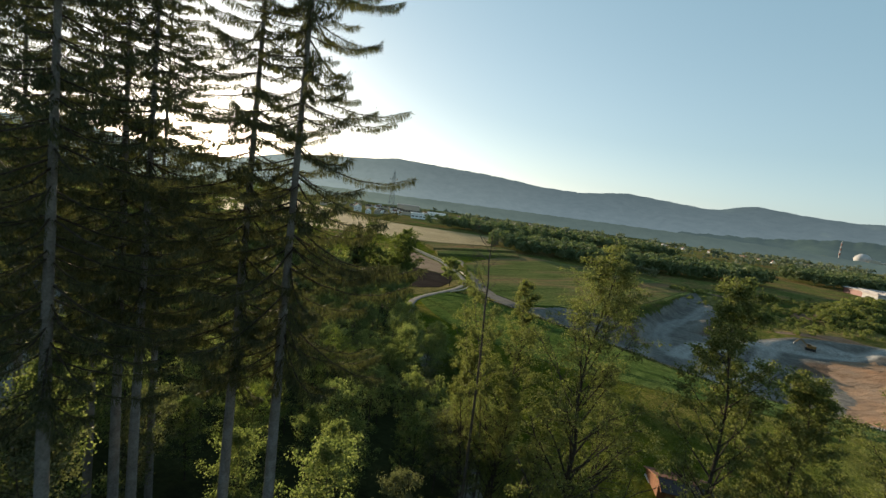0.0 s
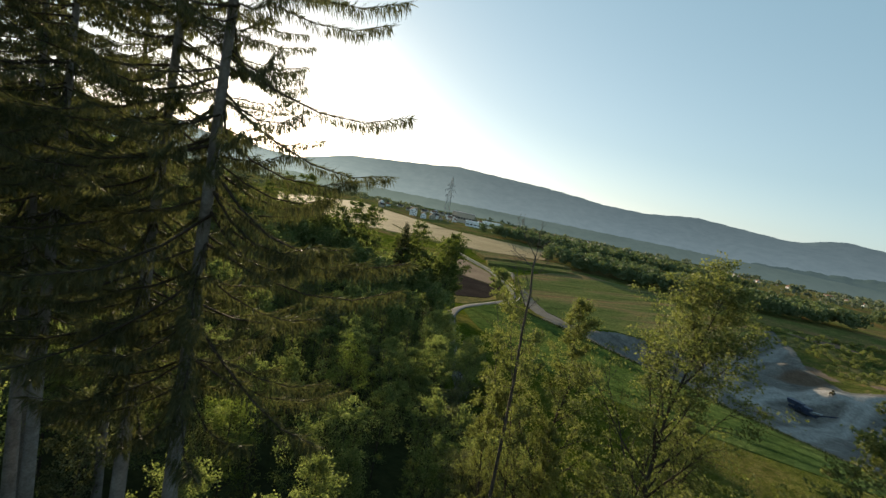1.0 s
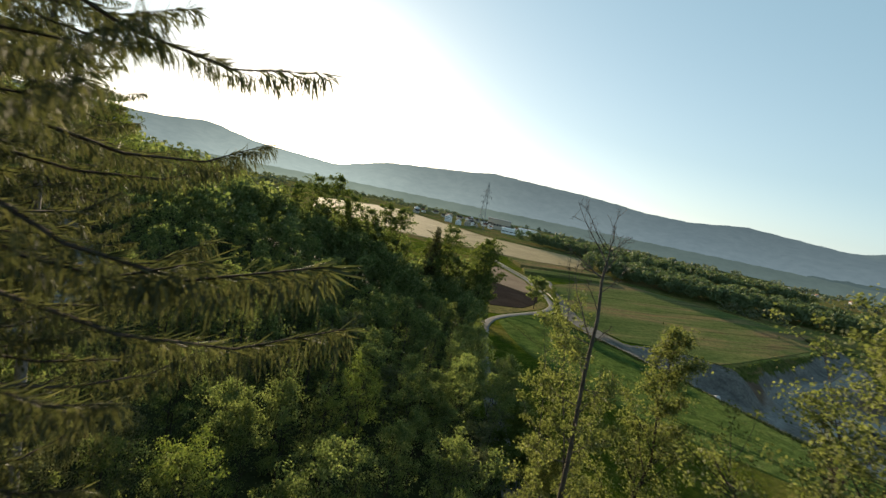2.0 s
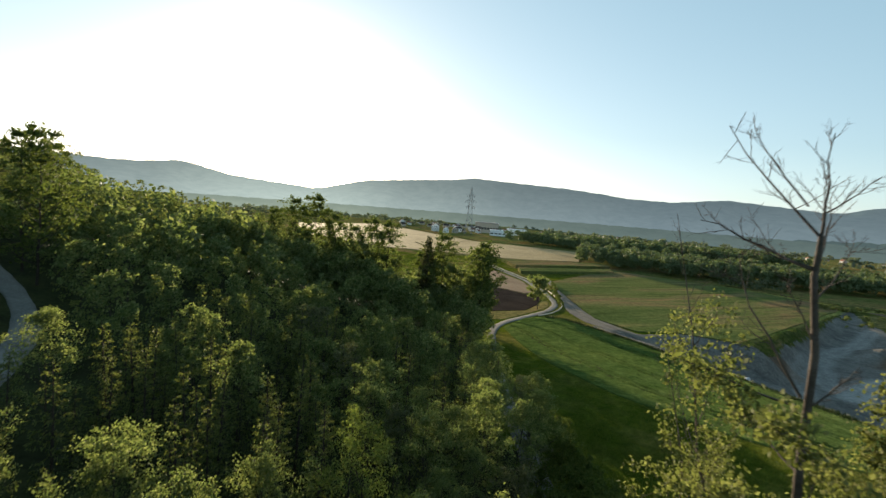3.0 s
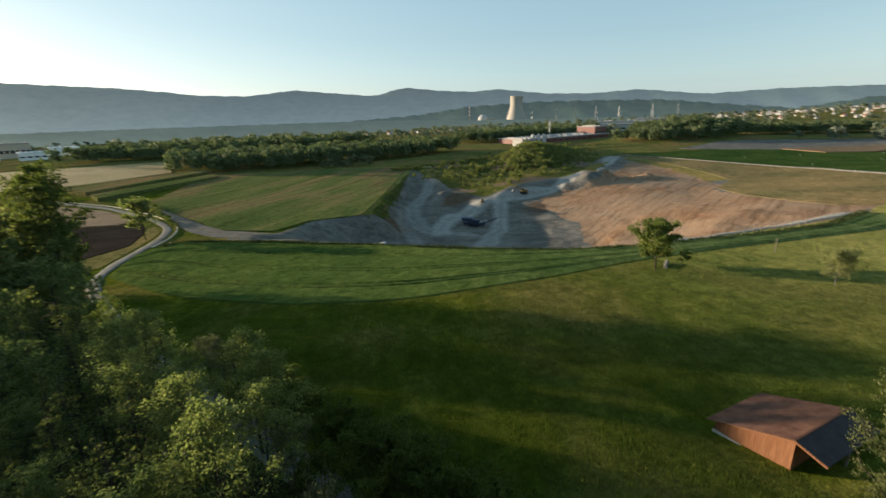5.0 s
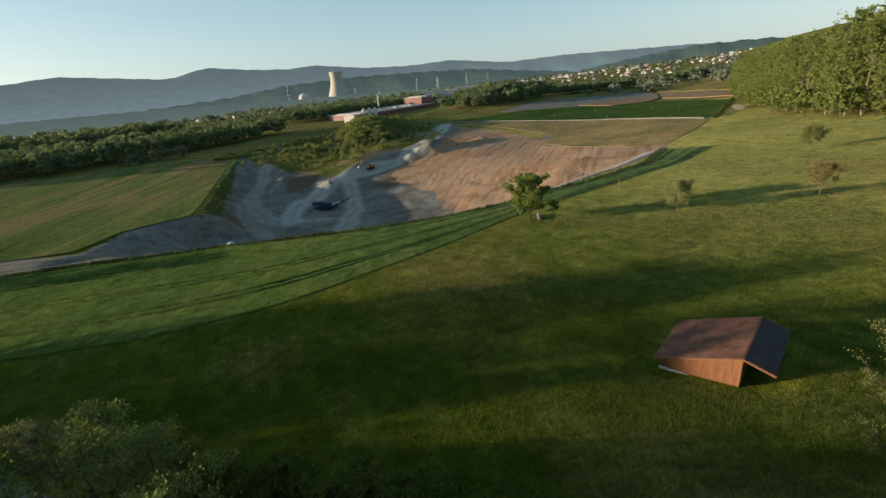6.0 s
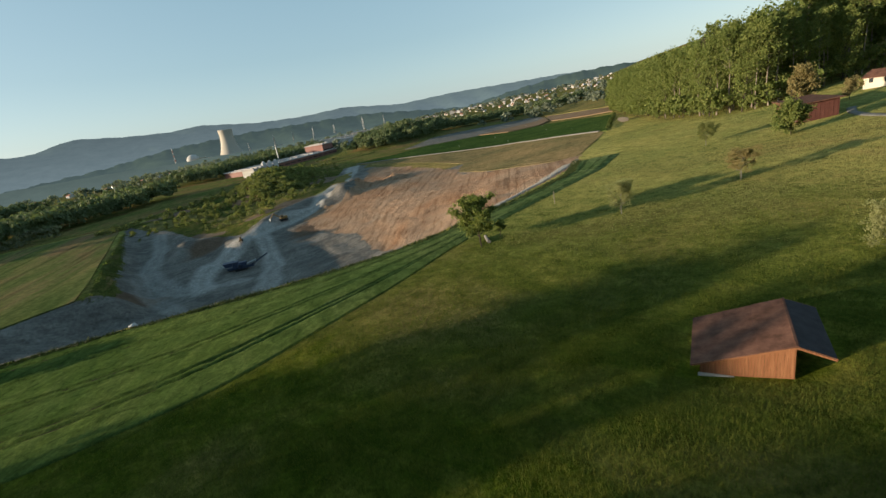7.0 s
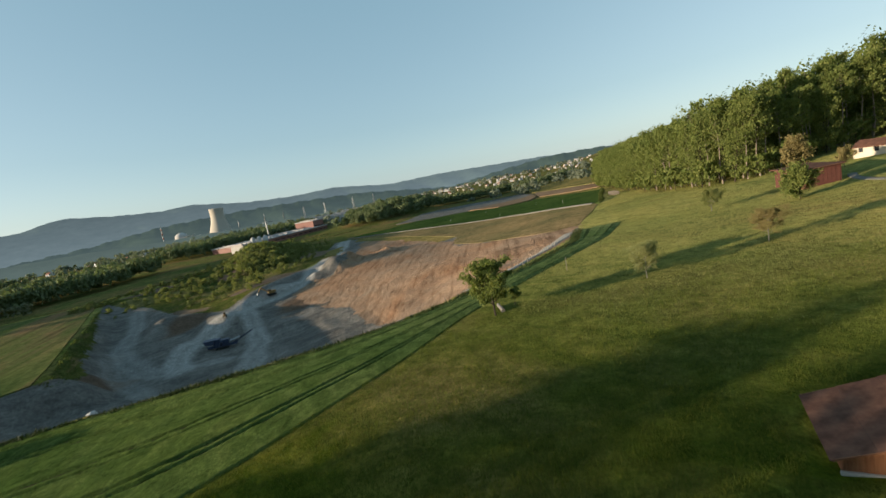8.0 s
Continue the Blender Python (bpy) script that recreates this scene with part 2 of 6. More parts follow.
LEAF_PALE = leaf_mat("pale_fruit_leaf", (0.170, 0.185, 0.080), (0.235, 0.245, 0.112), (0.320, 0.315, 0.165), 0.50)
LEAF_SHRUB = leaf_mat("shrub_leaf", (0.105, 0.130, 0.045), (0.160, 0.180, 0.066), (0.230, 0.230, 0.100), 0.55)
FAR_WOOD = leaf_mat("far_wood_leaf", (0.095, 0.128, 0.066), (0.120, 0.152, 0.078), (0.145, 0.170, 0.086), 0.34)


def planks_mat():
    m = Mat("orange_larch_boards", 0.75, 0.25)
    grain = m.noise(1.4, 5, 0.6, m.mapped((6, 6, 0.5)))
    c = m.ramp(grain, (0.3, (0.120, 0.048, 0.022)), (0.55, (0.195, 0.082, 0.038)), (0.75, (0.265, 0.125, 0.064)))
    c = m.mix(m.ramp(m.per_object(), (0, (0, 0, 0)), (1, (0.45, 0.45, 0.45))), c, (0.25, 0.12, 0.06))
    m.color(c)
    m.bump(grain, 0.3, 0.01)
    return m.m


BOARD = planks_mat()
ROOF_RED = plain_mat("weathered_red_roof_sheet", (0.104, 0.052, 0.037), 0.9, 0.08, vary=0.45, scale=0.9)
ROOF_DARK = plain_mat("dark_roof_felt", (0.050, 0.042, 0.044), 0.9, 0.1, scale=1.2)
CONCRETE = plain_mat("concrete", (0.40, 0.39, 0.37), 0.85, 0.2, vary=0.15, scale=0.4)
WHITE = plain_mat("white_render", (0.40, 0.39, 0.38), 0.8, 0.3, vary=0.06, scale=0.3)
WHITE_PANEL = plain_mat("white_metal_panel", (0.84, 0.85, 0.86), 0.6, 0.3, vary=0.06, scale=0.3)
CREAM = plain_mat("cream_render", (0.45, 0.40, 0.33), 0.8, 0.3, vary=0.08, scale=0.3)
TILE = plain_mat("clay_tile_roof", (0.20, 0.09, 0.062), 0.8, 0.2, vary=0.25, scale=0.5)
BRICK = plain_mat("red_painted_boarding", (0.092, 0.038, 0.031), 0.85, 0.1, vary=0.2, scale=0.8)
RED = plain_mat("red_cladding", (0.20, 0.085, 0.070), 0.6, 0.3, vary=0.1, scale=0.1)
GREYROOF = plain_mat("pale_grey_roof", (0.34, 0.31, 0.30), 0.6, 0.3, vary=0.1, scale=0.05)
STEEL = plain_mat("galvanised_steel", (0.22, 0.24, 0.25), 0.5, 0.4, metal=0.6, vary=0.15)
BLUE = plain_mat("blue_machine_paint", (0.025, 0.038, 0.075), 0.5, 0.4, vary=0.2)
YELLOW = plain_mat("yellow_machine_paint", (0.19, 0.115, 0.035), 0.45, 0.5, vary=0.15)
RUBBER = plain_mat("black_rubber", (0.025, 0.025, 0.025), 0.8, 0.3)
DARKGLASS = plain_mat("dark_window_glass", (0.03, 0.035, 0.04), 0.15, 0.5, vary=0.1)
WOODPOST = plain_mat("grey_timber", (0.20, 0.17, 0.14), 0.85, 0.2, vary=0.3, scale=4)
TOWER = plain_mat("tower_concrete", (0.38, 0.345, 0.30), 0.9, 0.2, vary=0.05, scale=0.02)


def hill_mat(name, a, b, haze_glow, k, low, high):
    """Distant wooded hills: haze is painted on as emission, stronger towards their foot."""
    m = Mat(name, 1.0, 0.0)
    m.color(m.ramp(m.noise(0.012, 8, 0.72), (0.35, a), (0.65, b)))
    m.glow(haze_glow, k)
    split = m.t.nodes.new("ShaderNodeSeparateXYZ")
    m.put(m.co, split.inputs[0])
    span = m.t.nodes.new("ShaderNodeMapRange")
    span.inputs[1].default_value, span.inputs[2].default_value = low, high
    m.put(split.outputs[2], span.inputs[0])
    far = m.ramp(span.outputs[0], (0.0, tuple(v * 1.22 for v in haze_glow)), (0.45, haze_glow), (1.0, tuple(v * 0.80 for v in haze_glow)))
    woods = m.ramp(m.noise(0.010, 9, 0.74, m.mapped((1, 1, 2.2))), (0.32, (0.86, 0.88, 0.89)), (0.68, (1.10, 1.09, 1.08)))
    # the painted haze is made brighter towards the low sun
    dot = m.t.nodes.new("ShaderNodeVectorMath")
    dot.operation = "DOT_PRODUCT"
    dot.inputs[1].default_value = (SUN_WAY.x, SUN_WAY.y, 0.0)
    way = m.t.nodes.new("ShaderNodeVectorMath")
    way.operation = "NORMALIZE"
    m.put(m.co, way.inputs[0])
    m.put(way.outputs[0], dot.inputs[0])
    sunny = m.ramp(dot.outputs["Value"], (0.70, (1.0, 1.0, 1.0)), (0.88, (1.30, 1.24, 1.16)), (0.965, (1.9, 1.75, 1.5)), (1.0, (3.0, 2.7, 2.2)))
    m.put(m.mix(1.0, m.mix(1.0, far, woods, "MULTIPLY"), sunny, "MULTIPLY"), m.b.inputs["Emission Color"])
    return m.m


HILL_FAR = hill_mat("far_wooded_hills_haze_glow", (0.022, 0.036, 0.030), (0.034, 0.050, 0.040), (0.165, 0.225, 0.265), 0.36, -20, 260)
HILL_NEAR = hill_mat("wooded_foothills_haze_glow", (0.018, 0.030, 0.020), (0.032, 0.048, 0.030), (0.125, 0.180, 0.200), 0.225, -30, 110)
HILL_LOW = hill_mat("valley_woods_haze_glow", (0.030, 0.046, 0.028), (0.050, 0.068, 0.040), (0.125, 0.170, 0.178), 0.335, -40, 40)

# ---------- mesh helpers ----------
rng = np.random.default_rng(7)


def raw_mesh(name, verts, faces, smooth=False):
    """A mesh from arrays; every face has the same number of corners."""
    me = bpy.data.meshes.new(name)
    verts, faces = np.asarray(verts, np.float32), np.asarray(faces, np.int32)
    k = faces.shape[1]
    me.vertices.add(len(verts))
    me.vertices.foreach_set("co", verts.ravel())
    me.loops.add(faces.size)
    me.loops.foreach_set("vertex_index", faces.ravel())
    me.polygons.add(len(faces))
    me.polygons.foreach_set("loop_start", np.arange(0, faces.size, k, dtype=np.int32))
    if smooth:
        me.polygons.foreach_set("use_smooth", np.ones(len(faces), bool))
    me.update(calc_edges=True)
    return me


def solid(name, me, material, parent=None, label=""):
    ob = new(name, me)
    if material and not me.materials:
        me.materials.append(material)
    if parent:
        ob.parent = parent
    if label:
        tagged(ob, label)
    return ob


def part(name, bm, material, parent, label=""):
    me = bpy.data.meshes.new(name)
    bm.normal_update()
    bm.to_mesh(me)
    bm.free()
    return solid(name, me, material, parent, label)


def thing(name, m, label, category, group="", kind=""):
    ob = new(name)
    ob.empty_display_size = 0.3
    ob.matrix_basis = m
    return tagged(ob, label, category, group, kind)


def box_bm(sx, sy, sz, at=(0, 0, 0), bevel=0.0, bm=None, turn=None):
    """A box of that size whose bottom centre is at `at`."""
    bm = bm or bmesh.new()
    got = bmesh.ops.create_cube(bm, size=1.0)["verts"]
    m = Matrix.Translation(at) @ (turn or Matrix()) @ Matrix.Translation((0, 0, sz / 2)) @ Matrix.Diagonal((sx, sy, sz, 1))
    bmesh.ops.transform(bm, matrix=m, verts=got)
    if bevel:
        edges = list({e for v in got for e in v.link_edges})
        bmesh.ops.bevel(bm, geom=edges, offset=bevel, segments=1, affect="EDGES")
    return bm


def beam_bm(a, b, w, bm=None, h=None):
    """A square bar from a to b."""
    bm = bm or bmesh.new()
    a, b = Vector(a), Vector(b)
    d = b - a
    got = bmesh.ops.create_cube(bm, size=1.0)["verts"]
    m = Matrix.Translation((a + b) / 2) @ d.to_track_quat("Z", "Y").to_matrix().to_4x4() @ Matrix.Diagonal((w, h or w, d.length, 1))
    bmesh.ops.transform(bm, matrix=m, verts=got)
    return bm


def prism_bm(section, depth, bm=None, m=None):
    """A section in x and z, carried along y for that depth, centred."""
    bm = bm or bmesh.new()
    a = [bm.verts.new((x, -depth / 2, z)) for x, z in section]
    b = [bm.verts.new((x, depth / 2, z)) for x, z in section]
    bm.faces.new(a)
    bm.faces.new(b[::-1])
    n = len(a)
    for i in range(n):
        bm.faces.new((a[i], b[i], b[(i + 1) % n], a[(i + 1) % n]))
    if m:
        bmesh.ops.transform(bm, matrix=m, verts=a + b)
    bmesh.ops.recalc_face_normals(bm, faces=bm.faces)
    return bm


def tubes(paths, sides=6):
    """Swept, tapered limbs: each path is (points, radii)."""
    vs, fs, n0 = [], [], 0
    ang = np.arange(sides) * 2 * np.pi / sides
    for pts, rad in paths:
        pts, rad = np.asarray(pts, float), np.asarray(rad, float)
        d = np.gradient(pts, axis=0)
        d /= np.linalg.norm(d, axis=1)[:, None] + 1e-9
        ref = np.where(np.abs(d[:, 2:3]) > 0.9, [[1.0, 0, 0]], [[0, 0, 1.0]])
        u = np.cross(d, ref)
        u /= np.linalg.norm(u, axis=1)[:, None] + 1e-9
        w = np.cross(d, u)
        ring = pts[:, None] + rad[:, None, None] * (u[:, None] * np.cos(ang)[None, :, None] + w[:, None] * np.sin(ang)[None, :, None])
        vs.append(ring.reshape(-1, 3))
        i = np.arange(len(pts) - 1)[:, None] * sides
        j = np.arange(sides)[None, :]
        k = (j + 1) % sides
        fs.append((n0 + np.stack([i + j, i + k, i + sides + k, i + sides + j], -1)).reshape(-1, 4))
        n0 += len(pts) * sides
    return np.concatenate(vs), np.concatenate(fs)


def leaf_quads(c, size, r, flat=0.5, long=1.6, droop=0.0):
    """Folded leaf-shaped quads at the points c."""
    n = len(c)
    nrm = r.normal(size=(n, 3))
    nrm[:, 2] = np.abs(nrm[:, 2]) * (0.6 + flat)
    nrm /= np.linalg.norm(nrm, axis=1)[:, None]
    a = np.cross(nrm, r.normal(size=(n, 3)))
    a /= np.linalg.norm(a, axis=1)[:, None] + 1e-9
    a[:, 2] -= droop
    a /= np.linalg.norm(a, axis=1)[:, None] + 1e-9
    b = np.cross(nrm, a)
    s = (size * r.uniform(0.6, 1.35, n))[:, None]
    v = np.stack([c - a * s * long / 2, c + b * s / 2 + nrm * s * 0.18, c + a * s * long / 2, c - b * s / 2 + nrm * s * 0.18], 1)
    return v.reshape(-1, 3), np.arange(4 * n).reshape(-1, 4)

# ---------- the lie of the land ----------


def ease(a, b, x):
    t = np.clip((x - a) / (b - a), 0, 1)
    return t * t * (3 - 2 * t)


SLOPE_V = (-400, -60, 0, 30, 57, 75, 97, 110, 130, 150, 177, 210, 300, 400, 900, 1500, 6000)
SLOPE_Z = (110, 32, 21, 17, 13.8, 12.1, 10.4, 9.2, 7, 4.6, 1.8, 0.6, 0, 0, 0, -25, -25)
# the rim of the gravel pit, along the crop first, then the far side
PIT = ((30, 205), (43, 190), (62, 158), (73, 126), (84, 106), (94, 97), (110, 86), (136, 73), (150, 68), (167, 66), (178, 65),
       (174, 74), (180, 87), (203, 110), (226, 127), (244, 131), (262, 133), (282, 149), (300, 166), (328, 200), (345, 228), (362, 254),
       (352, 262), (300, 240), (262, 222), (232, 212), (205, 213), (185, 216), (166, 219), (163, 236), (172, 260), (184, 290), (192, 323), (148, 275), (115, 239), (86, 205), (64, 211), (47, 201))
# the pit's levels: floor, ramps and benches (across, along, height)
LEVELS = ((50, 192, -2), (75, 182, -7), (92, 160, -10.5), (105, 195, -11), (130, 190, -11.5), (122, 226, -9), (150, 250, -7), (178, 300, -3), (152, 206, -9), (166, 224, -6),
          (184, 207, -8), (150, 165, -10.5), (118, 132, -10), (166, 163, -7), (197, 195, -3), (150, 128, -5.5), (118, 102, 2), (146, 82, 7.5), (166, 71, 9.4),
          (180, 98, 6), (176, 118, 1.5), (205, 130, 2), (190, 150, -1), (232, 145, 1.2), (222, 172, 0.4), (262, 172, -1.0), (240, 205, -1), (320, 226, -0.6))


def poly_side(poly, x, y):
    """Distance to the polygon's outline, positive inside."""
    x, y = np.asarray(x, float), np.asarray(y, float)
    d, inside = np.full(x.shape, 1e9), np.zeros(x.shape, bool)
    for (ax, ay), (bx, by) in zip(poly, poly[1:] + poly[:1]):
        ex, ey = bx - ax, by - ay
        t = np.clip(((x - ax) * ex + (y - ay) * ey) / (ex * ex + ey * ey), 0, 1)
        d = np.minimum(d, np.hypot(x - ax - t * ex, y - ay - t * ey))
        hit = ((ay > y) != (by > y)) & (x < ex * (y - ay) / (ey if ey else 1e-9) + ax)
        inside ^= hit
    return np.where(inside, d, -d)


def waves(x, y, k):
    return (np.sin(x * k + 1.3 * np.sin(y * k * 0.7)) + np.sin(y * k * 1.3 + 1.7 * np.sin(x * k * 0.6 + 2)) + np.sin((x + y) * k * 0.45 + 4)) / 3


def base_land(x, y):
    v = y + 0.2 * np.clip(x, -60, 400)
    z = sum(np.interp(v + o, SLOPE_V, SLOPE_Z) for o in (-14, -7, 0, 7, 14)) / 5
    z = z + 0.21 * np.minimum(np.maximum(0, -x - 25), 220) * ease(260, 120, y)
    z = z + 0.25 * waves(x, y, 0.11) * ease(400, 200, np.hypot(x, y))
    z = z - 0.32 * np.exp(-((x - 33) / 6) ** 2 - ((y - 56.5) / 4) ** 2) - 0.25 * np.exp(-((x - 30) / 5) ** 2 - ((y - 50) / 4) ** 2)
    # the bushy mound beyond the pit, the wooded knoll and the terrace steps
    z = z + 9 * np.exp(-(((x - 300) * 0.8 + (y - 300) * 0.6 - 10) / 70) ** 2 - ((-(x - 300) * 0.6 + (y - 300) * 0.8) / 20) ** 2)
    z = z + 14 * np.exp(-((x - 600) / 70) ** 2 - ((y - 300) / 60) ** 2)
    z = z - 3.5 * np.exp(-((x - 225) / 45) ** 2 - ((y - 262) / 26) ** 2)
    z = z - 4.5 * np.exp(-((x - 172) / 22) ** 2 - ((y - 246) / 26) ** 2) - 3.5 * np.exp(-((x - 165) / 12) ** 2 - ((y - 220) / 12) ** 2) - 2.5 * np.exp(-((x - 188) / 12) ** 2 - ((y - 298) / 18) ** 2)
    return z + 30 * ease(900, 2200, x) * ease(900, 100, y)


def land(x, y):
    x, y = np.asarray(x, float), np.asarray(y, float)
    z = base_land(x, y)
    d = poly_side(PIT, x, y)
    inside = d > -3
    if np.any(inside):
        near = np.stack([np.exp(-((x - a) ** 2 + (y - b) ** 2) / 520.0) + 1e-12 for a, b, _ in LEVELS])
        floor = np.tensordot(np.array([c for *_, c in LEVELS]), near, 1) / near.sum(0)
        rough = 1 - 0.75 * ease(150, 185, x)
        floor = floor + 0.16 * waves(x, y, 0.95) + 0.08 * waves(y, x, 2.1)
        floor = floor + rough * (0.9 * waves(x, y, 0.17) + 0.5 * waves(y, x, 0.41))
        # bulldozed furrows running down the sand
        fall = x * 0.97 - y * 0.24
        over = x * 0.24 + y * 0.97
        floor = floor + 0.36 * ease(150, 172, x) * np.maximum(0, waves(over, fall * 0.12, 1.9))
        # spoil heaps and ramps
        for hx, hy, r, h in ((217, 190, 12, 7), (229, 196, 12, 8), (243, 196, 11, 7), (207, 197, 9, 4), (250, 214, 9, 5), (236, 186, 7, 4), (152, 206, 17, 5.5), (152, 238, 16, 4.5), (128, 214, 16, 4), (112, 190, 10, 2.0), (178, 222, 12, 3.5), (262, 178, 9, 3.0)):
            floor = floor + h * np.maximum(0, 1 - np.hypot(x - hx, y - hy) / r) ** 1.3
        k = ease(-1.0, 15.0 - 6.0 * ease(222, 250, y), d + 1.5 * waves(x, y, 0.35))
        z = np.where(inside, z + (np.minimum(floor, z + 4) - z) * k, z)
    return z


def ground_at(x, y):
    return float(land(np.array([x]), np.array([y]))[0])


def on_land(x, y, turn=0.0, size=1.0, sink=0.0):
    return Matrix.LocRotScale((x, y, ground_at(x, y) - sink), Euler((0, 0, radians(turn))), (size,) * 3)


def axis(*runs):
    """Grid lines: runs of (start, end, step)."""
    out = np.concatenate([np.arange(a, b, s) for a, b, s in runs] + [[runs[-1][1]]])
    return out


gx = axis((-4900, -1200, 460), (-1200, -400, 80), (-400, -90, 14), (-90, 32, 2.4), (32, 264, 1.3), (264, 380, 2.4), (380, 800, 12), (800, 1500, 50), (1500, 4900, 340))
gy = axis((-2000, -400, 200), (-400, -40, 18), (-40, 64, 2.4), (64, 264, 1.3), (264, 332, 2.4), (332, 700, 12), (700, 1500, 50), (1500, 4900, 340))
X, Y = np.meshgrid(gx, gy)
nx, ny = len(gx), len(gy)
Z = land(X.ravel(), Y.ravel())
i, j = np.meshgrid(np.arange(nx - 1), np.arange(ny - 1))
q = (j * nx + i).ravel()
ground_me = raw_mesh("ground", np.stack([X.ravel(), Y.ravel(), Z], 1), np.stack([q, q + 1, q + nx + 1, q + nx], 1), True)
# what covers the ground: meadow, pit gravel, pit sand, forest floor
for m in (MEADOW, GRAVEL, SAND, LITTER, FIELD, DIRT, WEEDY, OLIVE):
    ground_me.materials.append(m)
cx, cy = (X[:-1, :-1] + X[1:, 1:]).ravel() / 2, (Y[:-1, :-1] + Y[1:, 1:]).ravel() / 2
# the young wood beside the meadow
WOOD = ((4, 30), (6.5, 50), (6, 60), (3, 76), (-0.5, 92), (-5, 118), (-8, 150), (-10, 175), (-45, 185), (-140, 190), (-330, 190), (-330, 0), (-60, -26), (6, -24), (18, -8), (25, 10), (21, 23), (12, 27))
cover = np.zeros(len(cx), np.int32)
cover[np.hypot(cx, cy) > 420] = 4
wiggle = 2.5 * waves(cx, cy, 0.3) + 1.5 * waves(cy, cx, 0.8)
pit_d = poly_side(PIT, cx, cy)
cover[pit_d > -0.5] = 1
SANDY = ((86, 98), (100, 91), (136, 70), (182, 62), (174, 74), (180, 87), (203, 110), (226, 127), (244, 131), (256, 140), (276, 152), (300, 172), (322, 200), (335, 222), (314, 222), (285, 209), (252, 197), (228, 190), (206, 188),
         (200, 200), (186, 196), (170, 178), (156, 156), (138, 134), (116, 116))
cover[(pit_d > -0.5) & (poly_side(SANDY, cx, cy) + 3 * waves(cx, cy, 0.14) + 1.2 * waves(cy, cx, 0.6) > 0)] = 2
# rough ground behind the pit: weeds, bare earth, dry grass
rough_d = poly_side(((163, 236), (166, 217), (205, 211), (262, 219), (300, 236), (352, 260), (405, 330), (330, 345), (215, 322), (192, 326)), cx, cy)
patchy = waves(cx, cy, 0.09) + 0.5 * waves(cy, cx, 0.23)
cover[(pit_d < -0.5) & (rough_d > 0)] = 6
cover[(pit_d < -0.5) & (rough_d > 0) & (patchy > 0.42)] = 5
cover[(pit_d < -0.5) & (rough_d > 0) & (patchy < -0.5)] = 7
cover[(np.hypot((cx - 208) / 22, (cy - 236) / 10) + 0.2 * patchy < 1) & (pit_d < -0.5)] = 7
# the grassy bank behind the sand
cover[(pit_d > -0.5) & (pit_d < 9 + 3 * waves(cx, cy, 0.2)) & (cx > 258) & (cx + cy > 396) & (cy < 240)] = 7
# the weedy bank below the grass field
bank_t = np.clip(((cx - 84) * 106 + (cy - 203) * 119) / (106.0 ** 2 + 119.0 ** 2), 0, 1)
bank_d = np.hypot(cx - 84 - bank_t * 106, cy - 203 - bank_t * 119)
cover[(pit_d > -0.5) & (bank_d + 1.2 * waves(cx, cy, 0.5) < 5.2 - 4.6 * bank_t) & (bank_t > 0.02) & (bank_t < 0.9)] = 6
cover[(pit_d <= -0.5) & (pit_d > -8) & (cx > 173) & (cx < 262) & (cy > 68) & (cy < 150)] = 2
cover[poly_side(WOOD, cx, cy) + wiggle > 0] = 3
ground_me.polygons.foreach_set("material_index", cover)


def line_distance(line, x, y):
    d = np.full(np.shape(x), 1e9)
    for (ax, ay), (bx, by) in zip(line, line[1:]):
        ex, ey = bx - ax, by - ay
        t = np.clip(((x - ax) * ex + (y - ay) * ey) / (ex * ex + ey * ey), 0, 1)
        d = np.minimum(d, np.hypot(x - ax - t * ex, y - ay - t * ey))
    return d


# where wheels have ground the gravel pale, and where brown earth lies on it
HAULS = (((112, 190), (119, 200), (131, 207), (145, 207), (158, 209), (172, 211), (188, 206), (203, 201), (222, 206), (250, 213), (300, 230), (335, 246), (362, 257)),
         ((168, 209), (158, 201), (147, 190), (134, 179), (118, 168), (102, 163)), ((172, 276), (158, 262), (142, 247), (128, 234), (118, 220), (112, 206), (112, 190), (122, 182)), ((92, 182), (101, 196), (107, 212), (116, 226)))
vx, vy = X.ravel(), Y.ravel()
worn = np.zeros(len(vx))
for line, half_width, k in zip(HAULS, (4.2, 3.4, 3.0, 2.4), (1.0, 0.85, 0.6, 0.45)):
    d = line_distance(line, vx + 1.5 * waves(vx, vy, 0.21), vy + 1.5 * waves(vy, vx, 0.19))
    # two wheel lanes with a slightly darker middle
    worn = np.maximum(worn, k * ease(half_width + 2.2, half_width - 1.0, d) * (0.72 + 0.28 * ease(0.4, 1.6, d)))
earth = np.zeros(len(vx))
for hx, hy, rx, ry in ((154, 228, 12, 7), (174, 186, 13, 9), (96, 206, 13, 5)):
    earth = np.maximum(earth, ease(1.25, 0.6, np.hypot((vx - hx) / rx, (vy - hy) / ry) + 0.22 * waves(vx, vy, 0.5)))
for key, values in (("worn", worn), ("earth", earth)):
    ground_me.attributes.new(key, "FLOAT", "POINT").data.foreach_set("value", values.astype(np.float32))
ground_me.update()
ground = tagged(new("ground", ground_me), "rolling meadow, forest floor and open gravel pit of one valley side", "ground", kind="structure")


